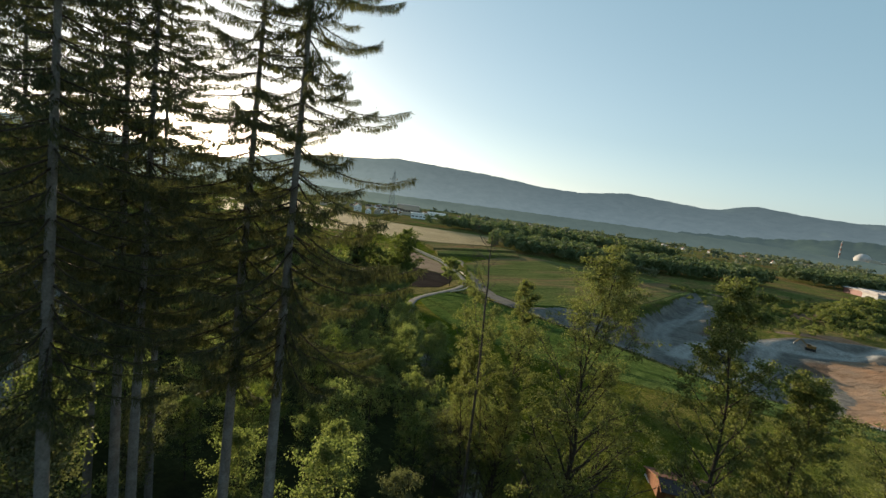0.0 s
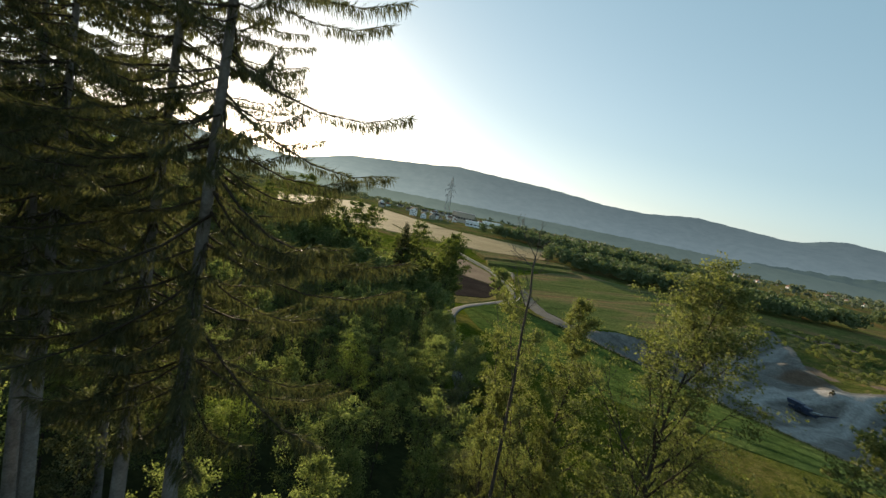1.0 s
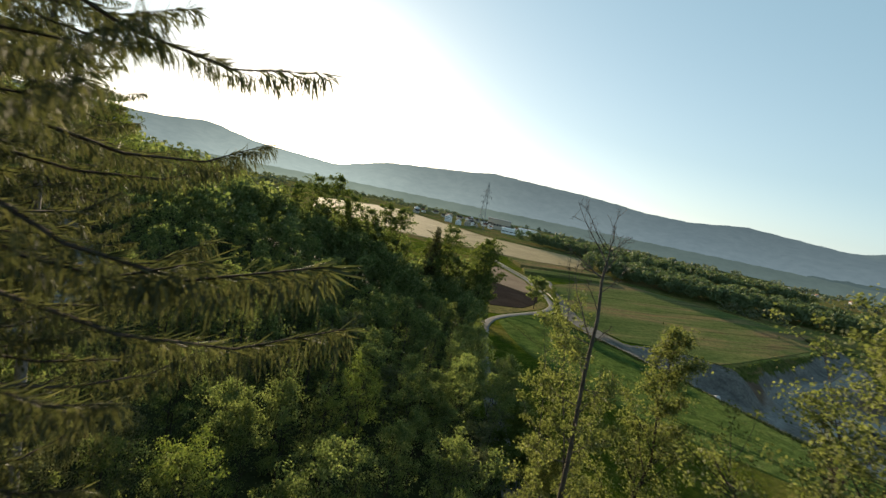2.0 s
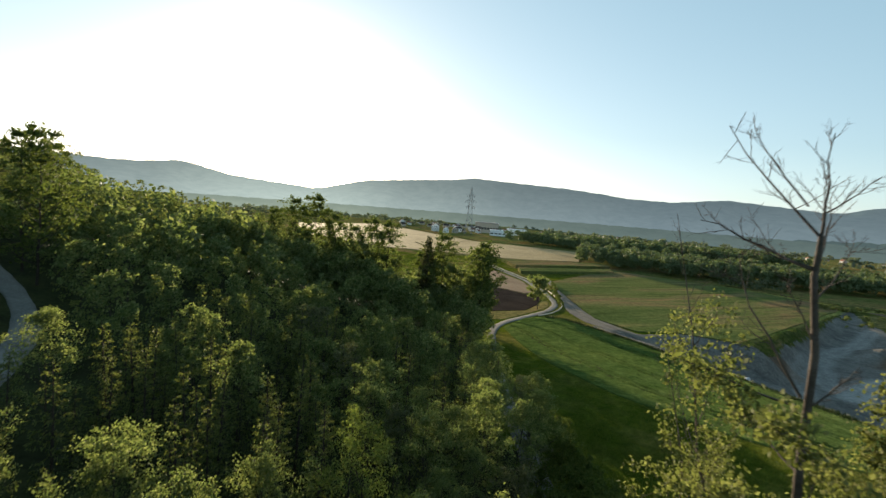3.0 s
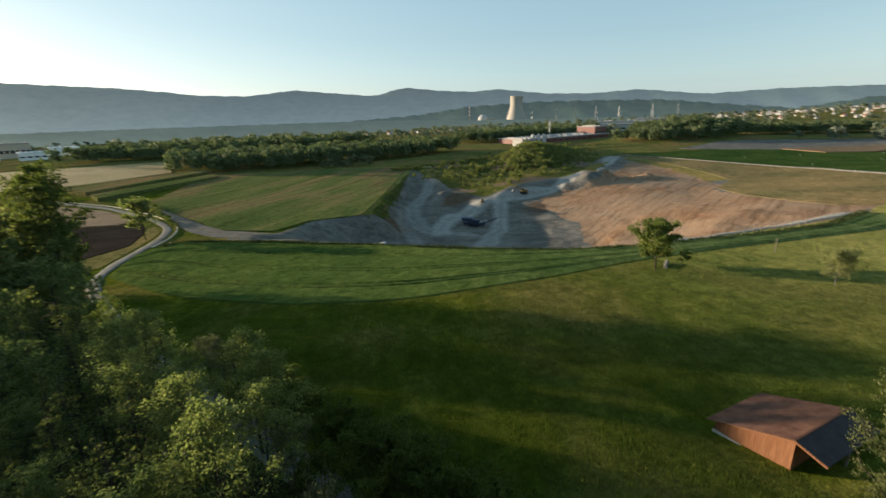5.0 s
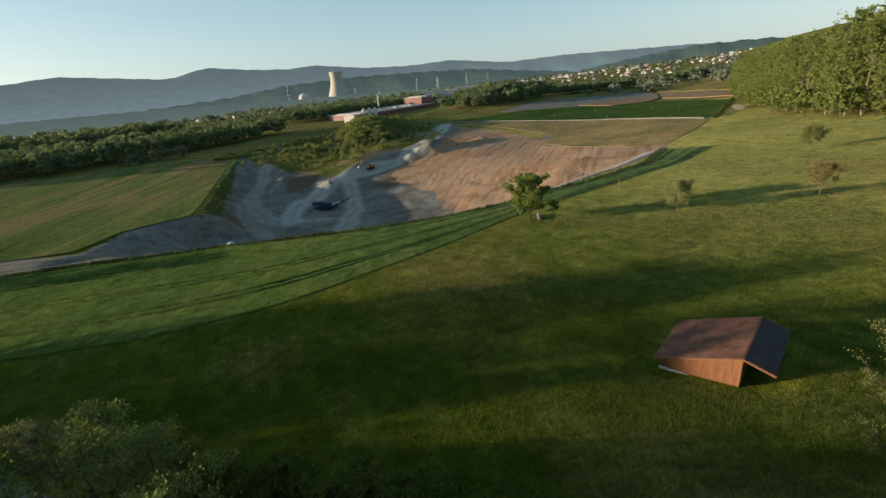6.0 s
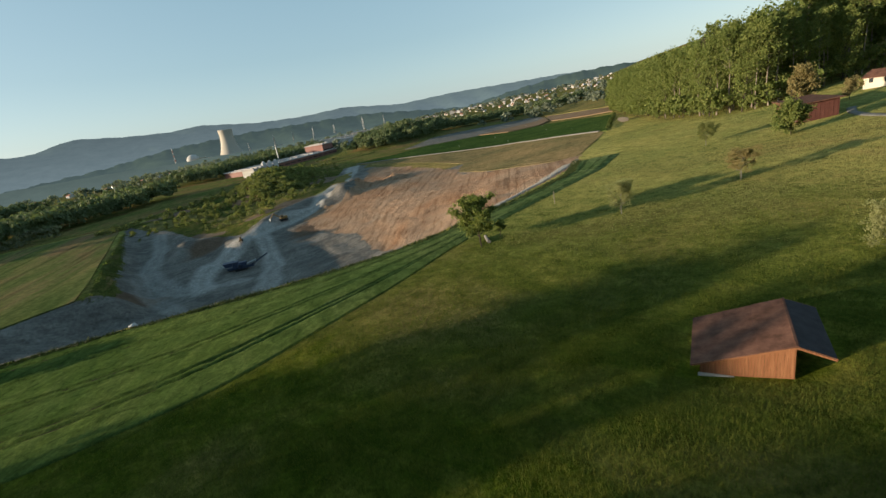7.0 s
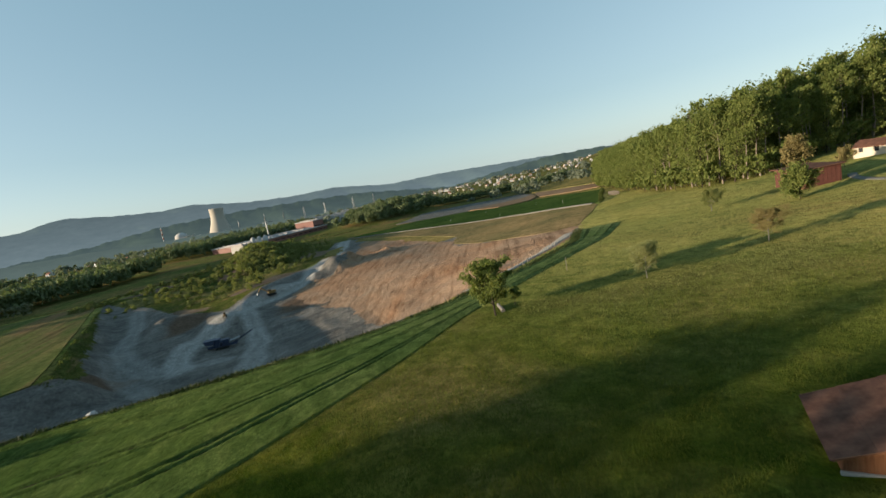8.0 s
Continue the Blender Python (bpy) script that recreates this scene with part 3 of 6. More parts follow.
def drape(name, poly, step, lift, material, label, category="field", kind="structure", lip=None):
    """A field or road: a polygon laid on the land, lift metres above it, with a skirt down into the ground."""
    poly = [Vector(p) for p in poly]
    edge = []
    for a, b in zip(poly, poly[1:] + poly[:1]):
        n = max(1, int((b - a).length / step))
        edge += [a.lerp(b, k / n) for k in range(n)]
    xs, ys = [p.x for p in edge], [p.y for p in edge]
    gxx, gyy = np.meshgrid(np.arange(min(xs), max(xs), step), np.arange(min(ys), max(ys), step))
    d = poly_side([(p.x, p.y) for p in edge], gxx.ravel(), gyy.ravel())
    inner = [Vector((a, b)) for a, b, k in zip(gxx.ravel(), gyy.ravel(), d) if k > step * 0.45]
    pts = edge + inner
    n = len(edge)
    from mathutils import geometry
    v2, _, tris, *_ = geometry.delaunay_2d_cdt(pts, [(k, (k + 1) % n) for k in range(n)], [], 1, 1e-4)
    px, py = np.array([p.x for p in v2]), np.array([p.y for p in v2])
    pz = land(px, py) + lift
    verts = [tuple(v) for v in np.stack([px, py, pz], 1)]
    faces = [tuple(t) for t in tris]
    m0 = len(verts)
    verts += [(px[k], py[k], pz[k] - lift - 0.6) for k in range(n)]
    faces += [(k, m0 + k, m0 + (k + 1) % n, (k + 1) % n) for k in range(n)]
    me = bpy.data.meshes.new(name)
    me.from_pydata(verts, [], faces)
    me.update()
    bm = bmesh.new()
    bm.from_mesh(me)
    bmesh.ops.recalc_face_normals(bm, faces=bm.faces)
    bm.to_mesh(me)
    bm.free()
    me.materials.append(material)
    return tagged(new(name, me), label, category, kind=kind)


def ribbon(name, line, width, lift, material, label, category, step=2.5):
    """A road along a smooth line through the given points."""
    p = np.array(line, float)
    t = np.concatenate([[0], np.cumsum(np.linalg.norm(np.diff(p, axis=0), axis=1))])
    s = np.arange(0, t[-1], step)
    k = 9
    xs = np.mean([np.interp(np.clip(s + o, 0, t[-1]), t, p[:, 0]) for o in np.linspace(-k, k, 7)], 0)
    ys = np.mean([np.interp(np.clip(s + o, 0, t[-1]), t, p[:, 1]) for o in np.linspace(-k, k, 7)], 0)
    dx, dy = np.gradient(xs), np.gradient(ys)
    ln = np.hypot(dx, dy)
    ox, oy = -dy / ln, dx / ln
    wob = 1 + 0.07 * np.sin(s * 0.31) + 0.05 * np.sin(s * 0.83)
    rows = []
    for o, drop in ((-0.56, 0.5), (-0.5, 0.0), (-0.25, -0.03), (0.0, -0.06), (0.25, -0.03), (0.5, 0.0), (0.56, 0.5)):
        a, b = xs + ox * o * width * wob, ys + oy * o * width * wob
        rows.append(np.stack([a, b, land(a, b) + lift - drop], 1))
    v = np.stack(rows, 1)
    n, w = v.shape[:2]
    q = (np.arange(n - 1)[:, None] * w + np.arange(w - 1)[None]).ravel()
    me = raw_mesh(name, v.reshape(-1, 3), np.stack([q, q + w, q + w + 1, q + 1], 1), True)
    me.materials.append(material)
    return tagged(new(name, me), label, category, kind="structure")


ROAD_LINE = ((-30, -40), (-14, -14), (-2, 10), (5.5, 34), (8.2, 50), (7.0, 60), (4.1, 76), (1.4, 90), (-3, 118), (-6, 150), (-7.5, 176), (-5, 190), (2, 204), (11, 218), (17, 231), (19, 246), (15, 272), (5, 310), (-16, 353), (-40, 420))
ribbon("road", ROAD_LINE, 2.7, 0.14, ROAD, "pale narrow farm road winding along the wood's edge", "road")
ribbon("track", ((18, 330), (23, 287), (26, 250), (30, 224), (37, 209), (46, 197), (56, 188)), 3.4, 0.16, TRACK_GRAVEL, "pale gravel track leading down into the pit", "track")
drape("gravel_apron", ((21.7, 276), (26.6, 252.7), (29.2, 233), (36.8, 216), (45, 199.5), (36, 201), (28, 211.5), (23.2, 226), (22.2, 238), (23, 250)), 4, 0.10, TRACK_GRAVEL, "wide worn gravel apron where the tracks meet", "track")
ribbon("track", ((-40, 40), (-52, 60), (-60, 72), (-72, 82), (-95, 92)), 3.0, 0.2, ROAD, "pale forest track among young trees", "track")
ribbon("track", ((371, 262), (368, 222), (360, 185), (348, 140), (335, 108), (302, 83), (274, 65), (251, 53)), 1.7, 0.62, ROAD, "pale field road between crops", "track")
ribbon("track", ((96, 93), (104, 90), (116, 85), (136, 76), (156, 69.5), (163, 68)), 3.6, 0.22, HAUL, "pale gravel strip along the sand pit", "track")
ribbon("track", ((150, -6), (145, -2), (138, 0.2), (125, 0.8), (108, -3), (92, -10)), 1.8, 0.12, ROAD, "grey drive beside the barn", "track")

# ---------- fields ----------
drape("mid_field", ((27, 258), (23, 285), (22, 315), (74, 412), (150, 372), (195, 332), (146, 277), (95, 219), (82, 206), (62, 212), (46, 205), (33, 220)), 7, 0.35, TALL_GRASS, "tall grass field above the pit, reddish seed heads", "grass field")
drape("green_strip", ((-2, 366), (76, 421), (70, 436), (-14, 402)), 6, 2.4, TALL_GRASS, "olive green strip of tall standing crop", "crop field")
drape("green_strip", ((2, 338), (73, 388), (72, 402), (0, 356)), 6, 2.0, TALL_GRASS, "olive green strip of tall standing crop", "crop field")
drape("grain_field", ((-18, 424), (2, 427), (55, 454), (69, 566), (-55, 588), (-110, 500), (-70, 430)), 14, 0.6, WHEAT, "flat field of pale ripening grain", "grain field")
drape("grain_field", ((-116, 424), (-74, 428), (-113, 500), (-58, 592), (-250, 800), (-320, 640), (-240, 480)), 20, 0.45, WHEAT, "wide field of pale ripening grain", "grain field")
drape("grass_strip", ((-60, 610), (60, 590), (50, 640), (-130, 690), (-240, 820)), 20, 0.5, FIELD, "green grass strip behind the grain", "grass field")
drape("soil_field", ((-16, 340), (3, 304), (11, 268), (4, 262), (-22, 280), (-34, 320)), 7, 0.2, BROWN, "light brown bare soil field beside the road", "soil field")
drape("soil_field", ((4, 260), (11, 262), (12, 250), (9.5, 235), (4, 220), (-9.5, 211), (-22, 240), (-22, 278)), 7, 0.2, PLOUGHED, "dark freshly ploughed soil field beside the road", "soil field")
drape("grass_verge", ((-10.5, 209.5), (-3.6, 214), (4.2, 219.3), (9.9, 235), (12.6, 247), (15.5, 247), (14.6, 233), (9.2, 222), (1.6, 208), (-4.6, 197.5), (-9.5, 195)), 3, 0.1, OLIVE, "dry grass verge between the ploughed soil and the road", "grass")
drape("soil_field", ((487, 170), (519, 148), (556, 113), (596, 107), (516, 97), (480, 104), (464, 134)), 8, 1.1, BROWN, "bare sandy strip beside the gravel yard", "soil field")
drape("olive_field", ((179, 65), (216, 58), (249, 53), (273, 65), (301, 84), (333, 107), (346, 138), (357, 180), (363, 225), (363, 252), (346, 227), (329, 199), (301, 165), (283, 148), (262, 132), (244, 130), (226, 126), (203, 109), (181, 86), (175, 74)), 8, 0.12, STUBBLE, "tan stubble field beside the pit", "stubble field")
drape("green_field", ((252, 51.5), (310, 46), (377, 39), (433, 66), (471, 92), (497, 138), (482, 166), (458, 222), (415, 238), (395, 256), (374, 260), (369, 222), (361, 185), (349, 140), (336, 107), (303, 82), (275, 64)), 12, 0.5, DARK_CROP, "flat dark green field dotted with white markers", "crop field")
drape("soil_field", ((422, 38), (446, 57), (515, 95), (600, 105), (626, 103), (560, 70), (486, 38)), 14, 0.6, BROWN, "bare sandy building ground", "soil field")
drape("gravel_yard", ((459, 227), (486, 168), (501, 138), (517, 99), (600, 108), (671, 125), (618, 195), (533, 240), (456, 244)), 14, 0.7, GRAVEL, "grey gravel yard beyond the fields", "gravel yard")
drape("grass_strip", ((200, 336), (300, 330), (390, 330), (480, 290), (520, 330), (400, 380), (280, 392), (150, 385)), 14, 0.5, FIELD, "flat green grass strip before the woods", "grass field")
drape("grass_strip", ((490, 34), (565, 66), (632, 104), (680, 122), (900, 95), (900, 30), (560, 20)), 18, 0.5, OLIVE, "sunlit pale grass strip near the forest", "grass field")

# ---------- the crop beside the pit, with wheel tracks ----------
CROP_LOW = ((-4, 184), (0, 168), (8, 141), (20, 120), (34, 106), (62, 93.5), (80, 88), (103, 77), (134, 59), (160, 52))
CROP_TOP = ((3, 203), (17, 213), (41, 187), (59, 156), (70, 124), (81, 104), (91, 94), (108, 83), (134, 68), (160, 66))


def along(line, n):
    p = np.array(line, float)
    t = np.concatenate([[0], np.cumsum(np.linalg.norm(np.diff(p, axis=0), axis=1))])
    s = np.linspace(0, t[-1], n)
    k = t[-1] * 0.02
    return np.stack([np.mean([np.interp(np.clip(s + o, 0, t[-1]), t, p[:, c]) for o in (-k, -k / 2, 0, k / 2, k)], 0) for c in (0, 1)], 1)


TRAMS = (0.20, 0.245, 0.46, 0.505, 0.755, 0.795, 0.93)


def crop_field():
    n = 240
    lo, hi = along(CROP_LOW, n), along(CROP_TOP, n)
    ws, deep = [], []
    for c in np.linspace(0, 1, 41):
        ws.append(c)
        deep.append(0)
    for c in TRAMS:
        for o, d in ((-0.0125, 0), (-0.0085, 1), (0.0085, 1), (0.0125, 0)):
            ws.append(c + o)
            deep.append(d)
    order = np.argsort(ws)
    ws, deep = np.array(ws)[order], np.array(deep)[order]
    for c in TRAMS:
        deep[np.abs(ws - c) < 0.009] = 1
    # the wheel tracks draw together towards the field's narrow end
    run = np.clip(np.linspace(0, 1, n) - 0.2, 0, 0.35)[:, None]
    across = ws[None] - run * np.interp(ws, (0, 0.2, 0.46, 0.755, 1), (0, 0.2, 0.3, 0.2, 0))[None]
    P = lo[:, None] + (hi - lo)[:, None] * across[..., None]
    x, y = P[..., 0], P[..., 1]
    wide = np.linalg.norm(hi - lo, axis=1)[:, None]
    tall = 0.40 + 0.04 * waves(x, y, 0.5) + 0.06 * np.minimum(1, wide / 50) ** 2 * rng.normal(size=x.shape)
    tall = tall * (0.30 + 0.70 * ease(0.0, 0.25, ws))[None]
    z = land(x.ravel(), y.ravel()).reshape(x.shape) + np.where(deep[None] > 0, 0.08, tall)
    v = np.stack([x, y, z], -1)
    # skirts along the four sides
    first, last = v[:, :1].copy(), v[:, -1:].copy()
    first[..., 2] -= 1.0
    last[..., 2] -= 1.0
    v = np.concatenate([first, v, last], 1)
    a, b = v[:1].copy(), v[-1:].copy()
    a[..., 2] -= 1.0
    b[..., 2] -= 1.0
    v = np.concatenate([a, v, b], 0)
    deep = np.concatenate([[0], deep, [0]])
    nn, w = v.shape[:2]
    q = (np.arange(nn - 1)[:, None] * w + np.arange(w - 1)[None]).ravel()
    me = raw_mesh("crop_field", v.reshape(-1, 3), np.stack([q, q + w, q + w + 1, q + 1], 1))
    me.materials.append(CROP)
    me.materials.append(PLOUGHED)
    both = (deep[:-1] > 0) & (deep[1:] > 0)
    me.polygons.foreach_set("material_index", np.tile(both, nn - 1).astype(np.int32))
    me.update()
    return tagged(new("crop_field", me), "bright green crop field with paired wheel tracks", "crop field", kind="structure")


crop_field()

# ---------- far hills ----------
SKYLINE = ((-75, 3.2), (-60, 2.4), (-46.5, 2.0), (-43.7, 2.1), (-39.8, 2.6), (-35, 1.5), (-25.5, 0.8), (-19.7, 2.3), (-13.8, 2.85), (-7.9, 3.35), (-6.6, 3.65), (-1.1, 3.4),
           (4.9, 3.15), (10, 2.7), (11.4, 2.45), (16.9, 2.3), (21.9, 2.9), (31, 2.1), (34.5, 3.0), (39.2, 2.5), (43.1, 2.3), (45.6, 2.55), (51.4, 1.85), (56.7, 1.7), (61.5, 1.95),
           (68, 1.2), (74.8, 1.45), (82.7, 1.35), (87.5, 1.3), (94, 0.95), (110, 2.0))


def hills(name, line, r0, r1, rows, material, label, rough=1.0, base=-40, step=0.2):
    az = np.arange(line[0][0], line[-1][0], step)
    el = np.interp(az, [a for a, _ in line], [e for _, e in line])
    el = np.convolve(np.pad(el, 4, "edge"), np.ones(9) / 9, "valid")
    crest = rough * (0.04 * np.sin(az * 2.9) + 0.02 * np.sin(az * 7.1 + 1) + 0.012 * np.sin(az * 17 + 2) + 0.006 * rng.normal(size=az.shape))
    bumpy = r1 * np.tan(np.radians(crest))[None]
    s = np.linspace(0, 1, rows)[:, None]
    a = np.radians(az)[None]
    fold = 0.10 * np.sin(az * 0.5 + 2)[None] + 0.04 * np.sin(az * 1.3 + 3 * s)
    r = r0 + (r1 - r0) * np.clip(s + fold * np.sin(np.pi * s), 0, 1)
    top = 42 + r1 * np.tan(np.radians(el))[None]
    z = base + (top - base) * (s ** 1.25) + bumpy * s ** 6 + 6 * np.sin(np.pi * s) * np.sin(az * 0.9 + 5 * s)
    v = np.stack([np.sin(a) * r, np.cos(a) * r, z], -1)
    n, w = v.shape[:2]
    q = (np.arange(n - 1)[:, None] * w + np.arange(w - 1)[None]).ravel()
    me = raw_mesh(name, v.reshape(-1, 3), np.stack([q, q + 1, q + w + 1, q + w], 1), True)
    me.materials.append(material)
    return tagged(new(name, me), label, "hills", kind="structure")


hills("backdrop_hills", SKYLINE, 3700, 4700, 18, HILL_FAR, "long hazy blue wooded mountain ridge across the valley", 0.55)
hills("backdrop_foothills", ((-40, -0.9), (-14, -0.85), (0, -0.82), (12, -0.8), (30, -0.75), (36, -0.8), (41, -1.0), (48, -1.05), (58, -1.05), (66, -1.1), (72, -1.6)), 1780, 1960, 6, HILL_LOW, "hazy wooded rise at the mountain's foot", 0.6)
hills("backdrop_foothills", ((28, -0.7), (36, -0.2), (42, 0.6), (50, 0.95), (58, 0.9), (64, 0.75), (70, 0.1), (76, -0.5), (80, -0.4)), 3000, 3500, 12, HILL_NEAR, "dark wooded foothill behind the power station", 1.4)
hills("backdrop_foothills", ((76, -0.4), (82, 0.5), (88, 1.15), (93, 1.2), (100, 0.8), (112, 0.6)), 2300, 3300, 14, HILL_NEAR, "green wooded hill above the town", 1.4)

# ---------- trees ----------
GOLD = 2.39996


def broadleaf(seed, h, r, leaves, leaf, clear=0.25, limbs=16, twigs=5, spread=0.10, bole=0.02, bare_top=0.0, flat=-0.25, sides=6, lean=0.03, fine=True, rise=1.0, tilt=(0, 0), cone=0.0):
    """Wood and leaves of a broad-leaved tree, as arrays."""
    g = np.random.default_rng(seed)
    n = 9
    s = np.linspace(0, 1, n)
    bend = np.cumsum(g.normal(0, lean, (n, 2)) * h / n, 0)
    bend[0] = 0
    stem = np.stack([bend[:, 0] * 3 + tilt[0] * s ** 1.7, bend[:, 1] * 3 + tilt[1] * s ** 1.7, s * h * 0.97], 1)
    srad = bole * h * (1 - 0.97 * s ** 0.85) + 0.004
    paths, tips, small = [(stem, srad)], [], []
    for k in range(limbs):
        f = clear + (0.985 - clear) * ((k + g.uniform(0, 0.9)) / limbs) ** 0.85
        a = k * GOLD + g.normal(0, 0.35)
        p0 = np.array([np.interp(f, s, stem[:, c]) for c in range(3)])
        shape = (math.sin(math.pi * min(1, 0.22 + 0.78 * (f - clear) / (1 - clear) * 0.95)) ** 0.7) if f < 0.97 else 0.3
        if cone:
            shape = (1 - (f - clear) / (1 - clear)) ** cone + 0.12
        ln = r * max(0.28 if not cone else 0.12, shape) * g.uniform(0.7, 1.2)
        up = (g.uniform(0.25, 0.75) + 0.5 * f) * rise
        d = np.array([math.cos(a), math.sin(a), up])
        d /= np.linalg.norm(d)
        u = np.linspace(0, 1, 6)[:, None]
        path = p0 + d * ln * 1.15 * u + np.array([0, 0, 0.22 * ln]) * u ** 2 + np.cumsum(g.normal(0, 0.045 * ln, (6, 3)), 0) * u
        r0 = float(np.interp(f, s, srad)) * 0.55
        paths.append((path, r0 * (1 - 0.82 * u[:, 0])))
        if f > 1 - bare_top:
            near = 0
        else:
            near = 1
            tips.append((path[-1], 1.0))
        for w in range(twigs):
            u0 = g.uniform(0.3, 0.98)
            q0 = np.array([np.interp(u0, u[:, 0], path[:, c]) for c in range(3)])
            e = d * 0.6 + g.normal(0, 0.6, 3)
            e[2] = abs(e[2]) * 0.7 + 0.1
            e /= np.linalg.norm(e)
            l2 = ln * g.uniform(0.22, 0.5)
            tw = q0 + e * l2 * np.linspace(0, 1, 4)[:, None] + np.cumsum(g.normal(0, 0.03 * ln, (4, 3)), 0) * np.linspace(0, 1, 4)[:, None]
            small.append((tw, r0 * 0.35 * (1 - 0.8 * np.linspace(0, 1, 4))))
            if near:
                tips.append((tw[-1], 1.0))
                tips.append((tw[2], 0.7))
    wood = tubes([(p[::1 if fine else 2], q[::1 if fine else 2]) for p, q in paths], sides)
    if fine:
        a, b = tubes(small, 3)
        wood = np.concatenate([wood[0], a]), np.concatenate([wood[1], b + len(wood[0])])
    c = np.array([t for t, _ in tips])
    wgt = np.array([w for _, w in tips]) * g.uniform(0.3, 1.6, len(tips))
    pick = g.choice(len(c), leaves, p=wgt / wgt.sum())
    rad = spread * h * g.uniform(0.5, 1.15, len(c))
    off = g.normal(size=(leaves, 3)) * np.array([0.55, 0.55, 0.38])
    pts = c[pick] + off * rad[pick][:, None]
    return wood, leaf_quads(pts, leaf, g, flat)


def lobed_crown(seed, h, r, leaves, leaf, lobes=8):
    """Leaf clumps laid over the lobes of a distant crown, as arrays."""
    g = np.random.default_rng(seed)
    f = g.uniform(0.22, 0.86, lobes)
    a = np.arange(lobes) * GOLD + g.normal(0, 0.3, lobes)
    out = r * 0.55 * np.sin(np.pi * np.clip(f, 0.12, 0.95)) * g.uniform(0.5, 1.2, lobes)
    mid = np.stack([np.cos(a) * out, np.sin(a) * out, f * h], 1)
    size = r * g.uniform(0.34, 0.62, lobes)
    pick = g.choice(lobes, leaves, p=size ** 2 / (size ** 2).sum())
    nrm = g.normal(size=(leaves, 3))
    nrm[:, 2] = np.abs(nrm[:, 2]) * 0.9 - 0.25
    nrm /= np.linalg.norm(nrm, axis=1)[:, None]
    c = mid[pick] + nrm * (size[pick] * g.uniform(0.72, 1.08, leaves))[:, None] * np.array([1.0, 1.0, h / r * 0.42])
    c[:, 2] = np.maximum(c[:, 2], 0.05 * h)
    nrm = nrm + g.normal(0, 0.45, (leaves, 3))
    nrm /= np.linalg.norm(nrm, axis=1)[:, None]
    u = np.cross(nrm, g.normal(size=(leaves, 3)))
    u /= np.linalg.norm(u, axis=1)[:, None] + 1e-9
    w = np.cross(nrm, u)
    k = (leaf * g.uniform(0.6, 1.4, leaves))[:, None]
    v = np.stack([c - u * k * 0.7, c + w * k * 0.55, c + u * k * 0.7, c - w * k * 0.55], 1)
    return v.reshape(-1, 3), np.arange(4 * leaves).reshape(-1, 4)


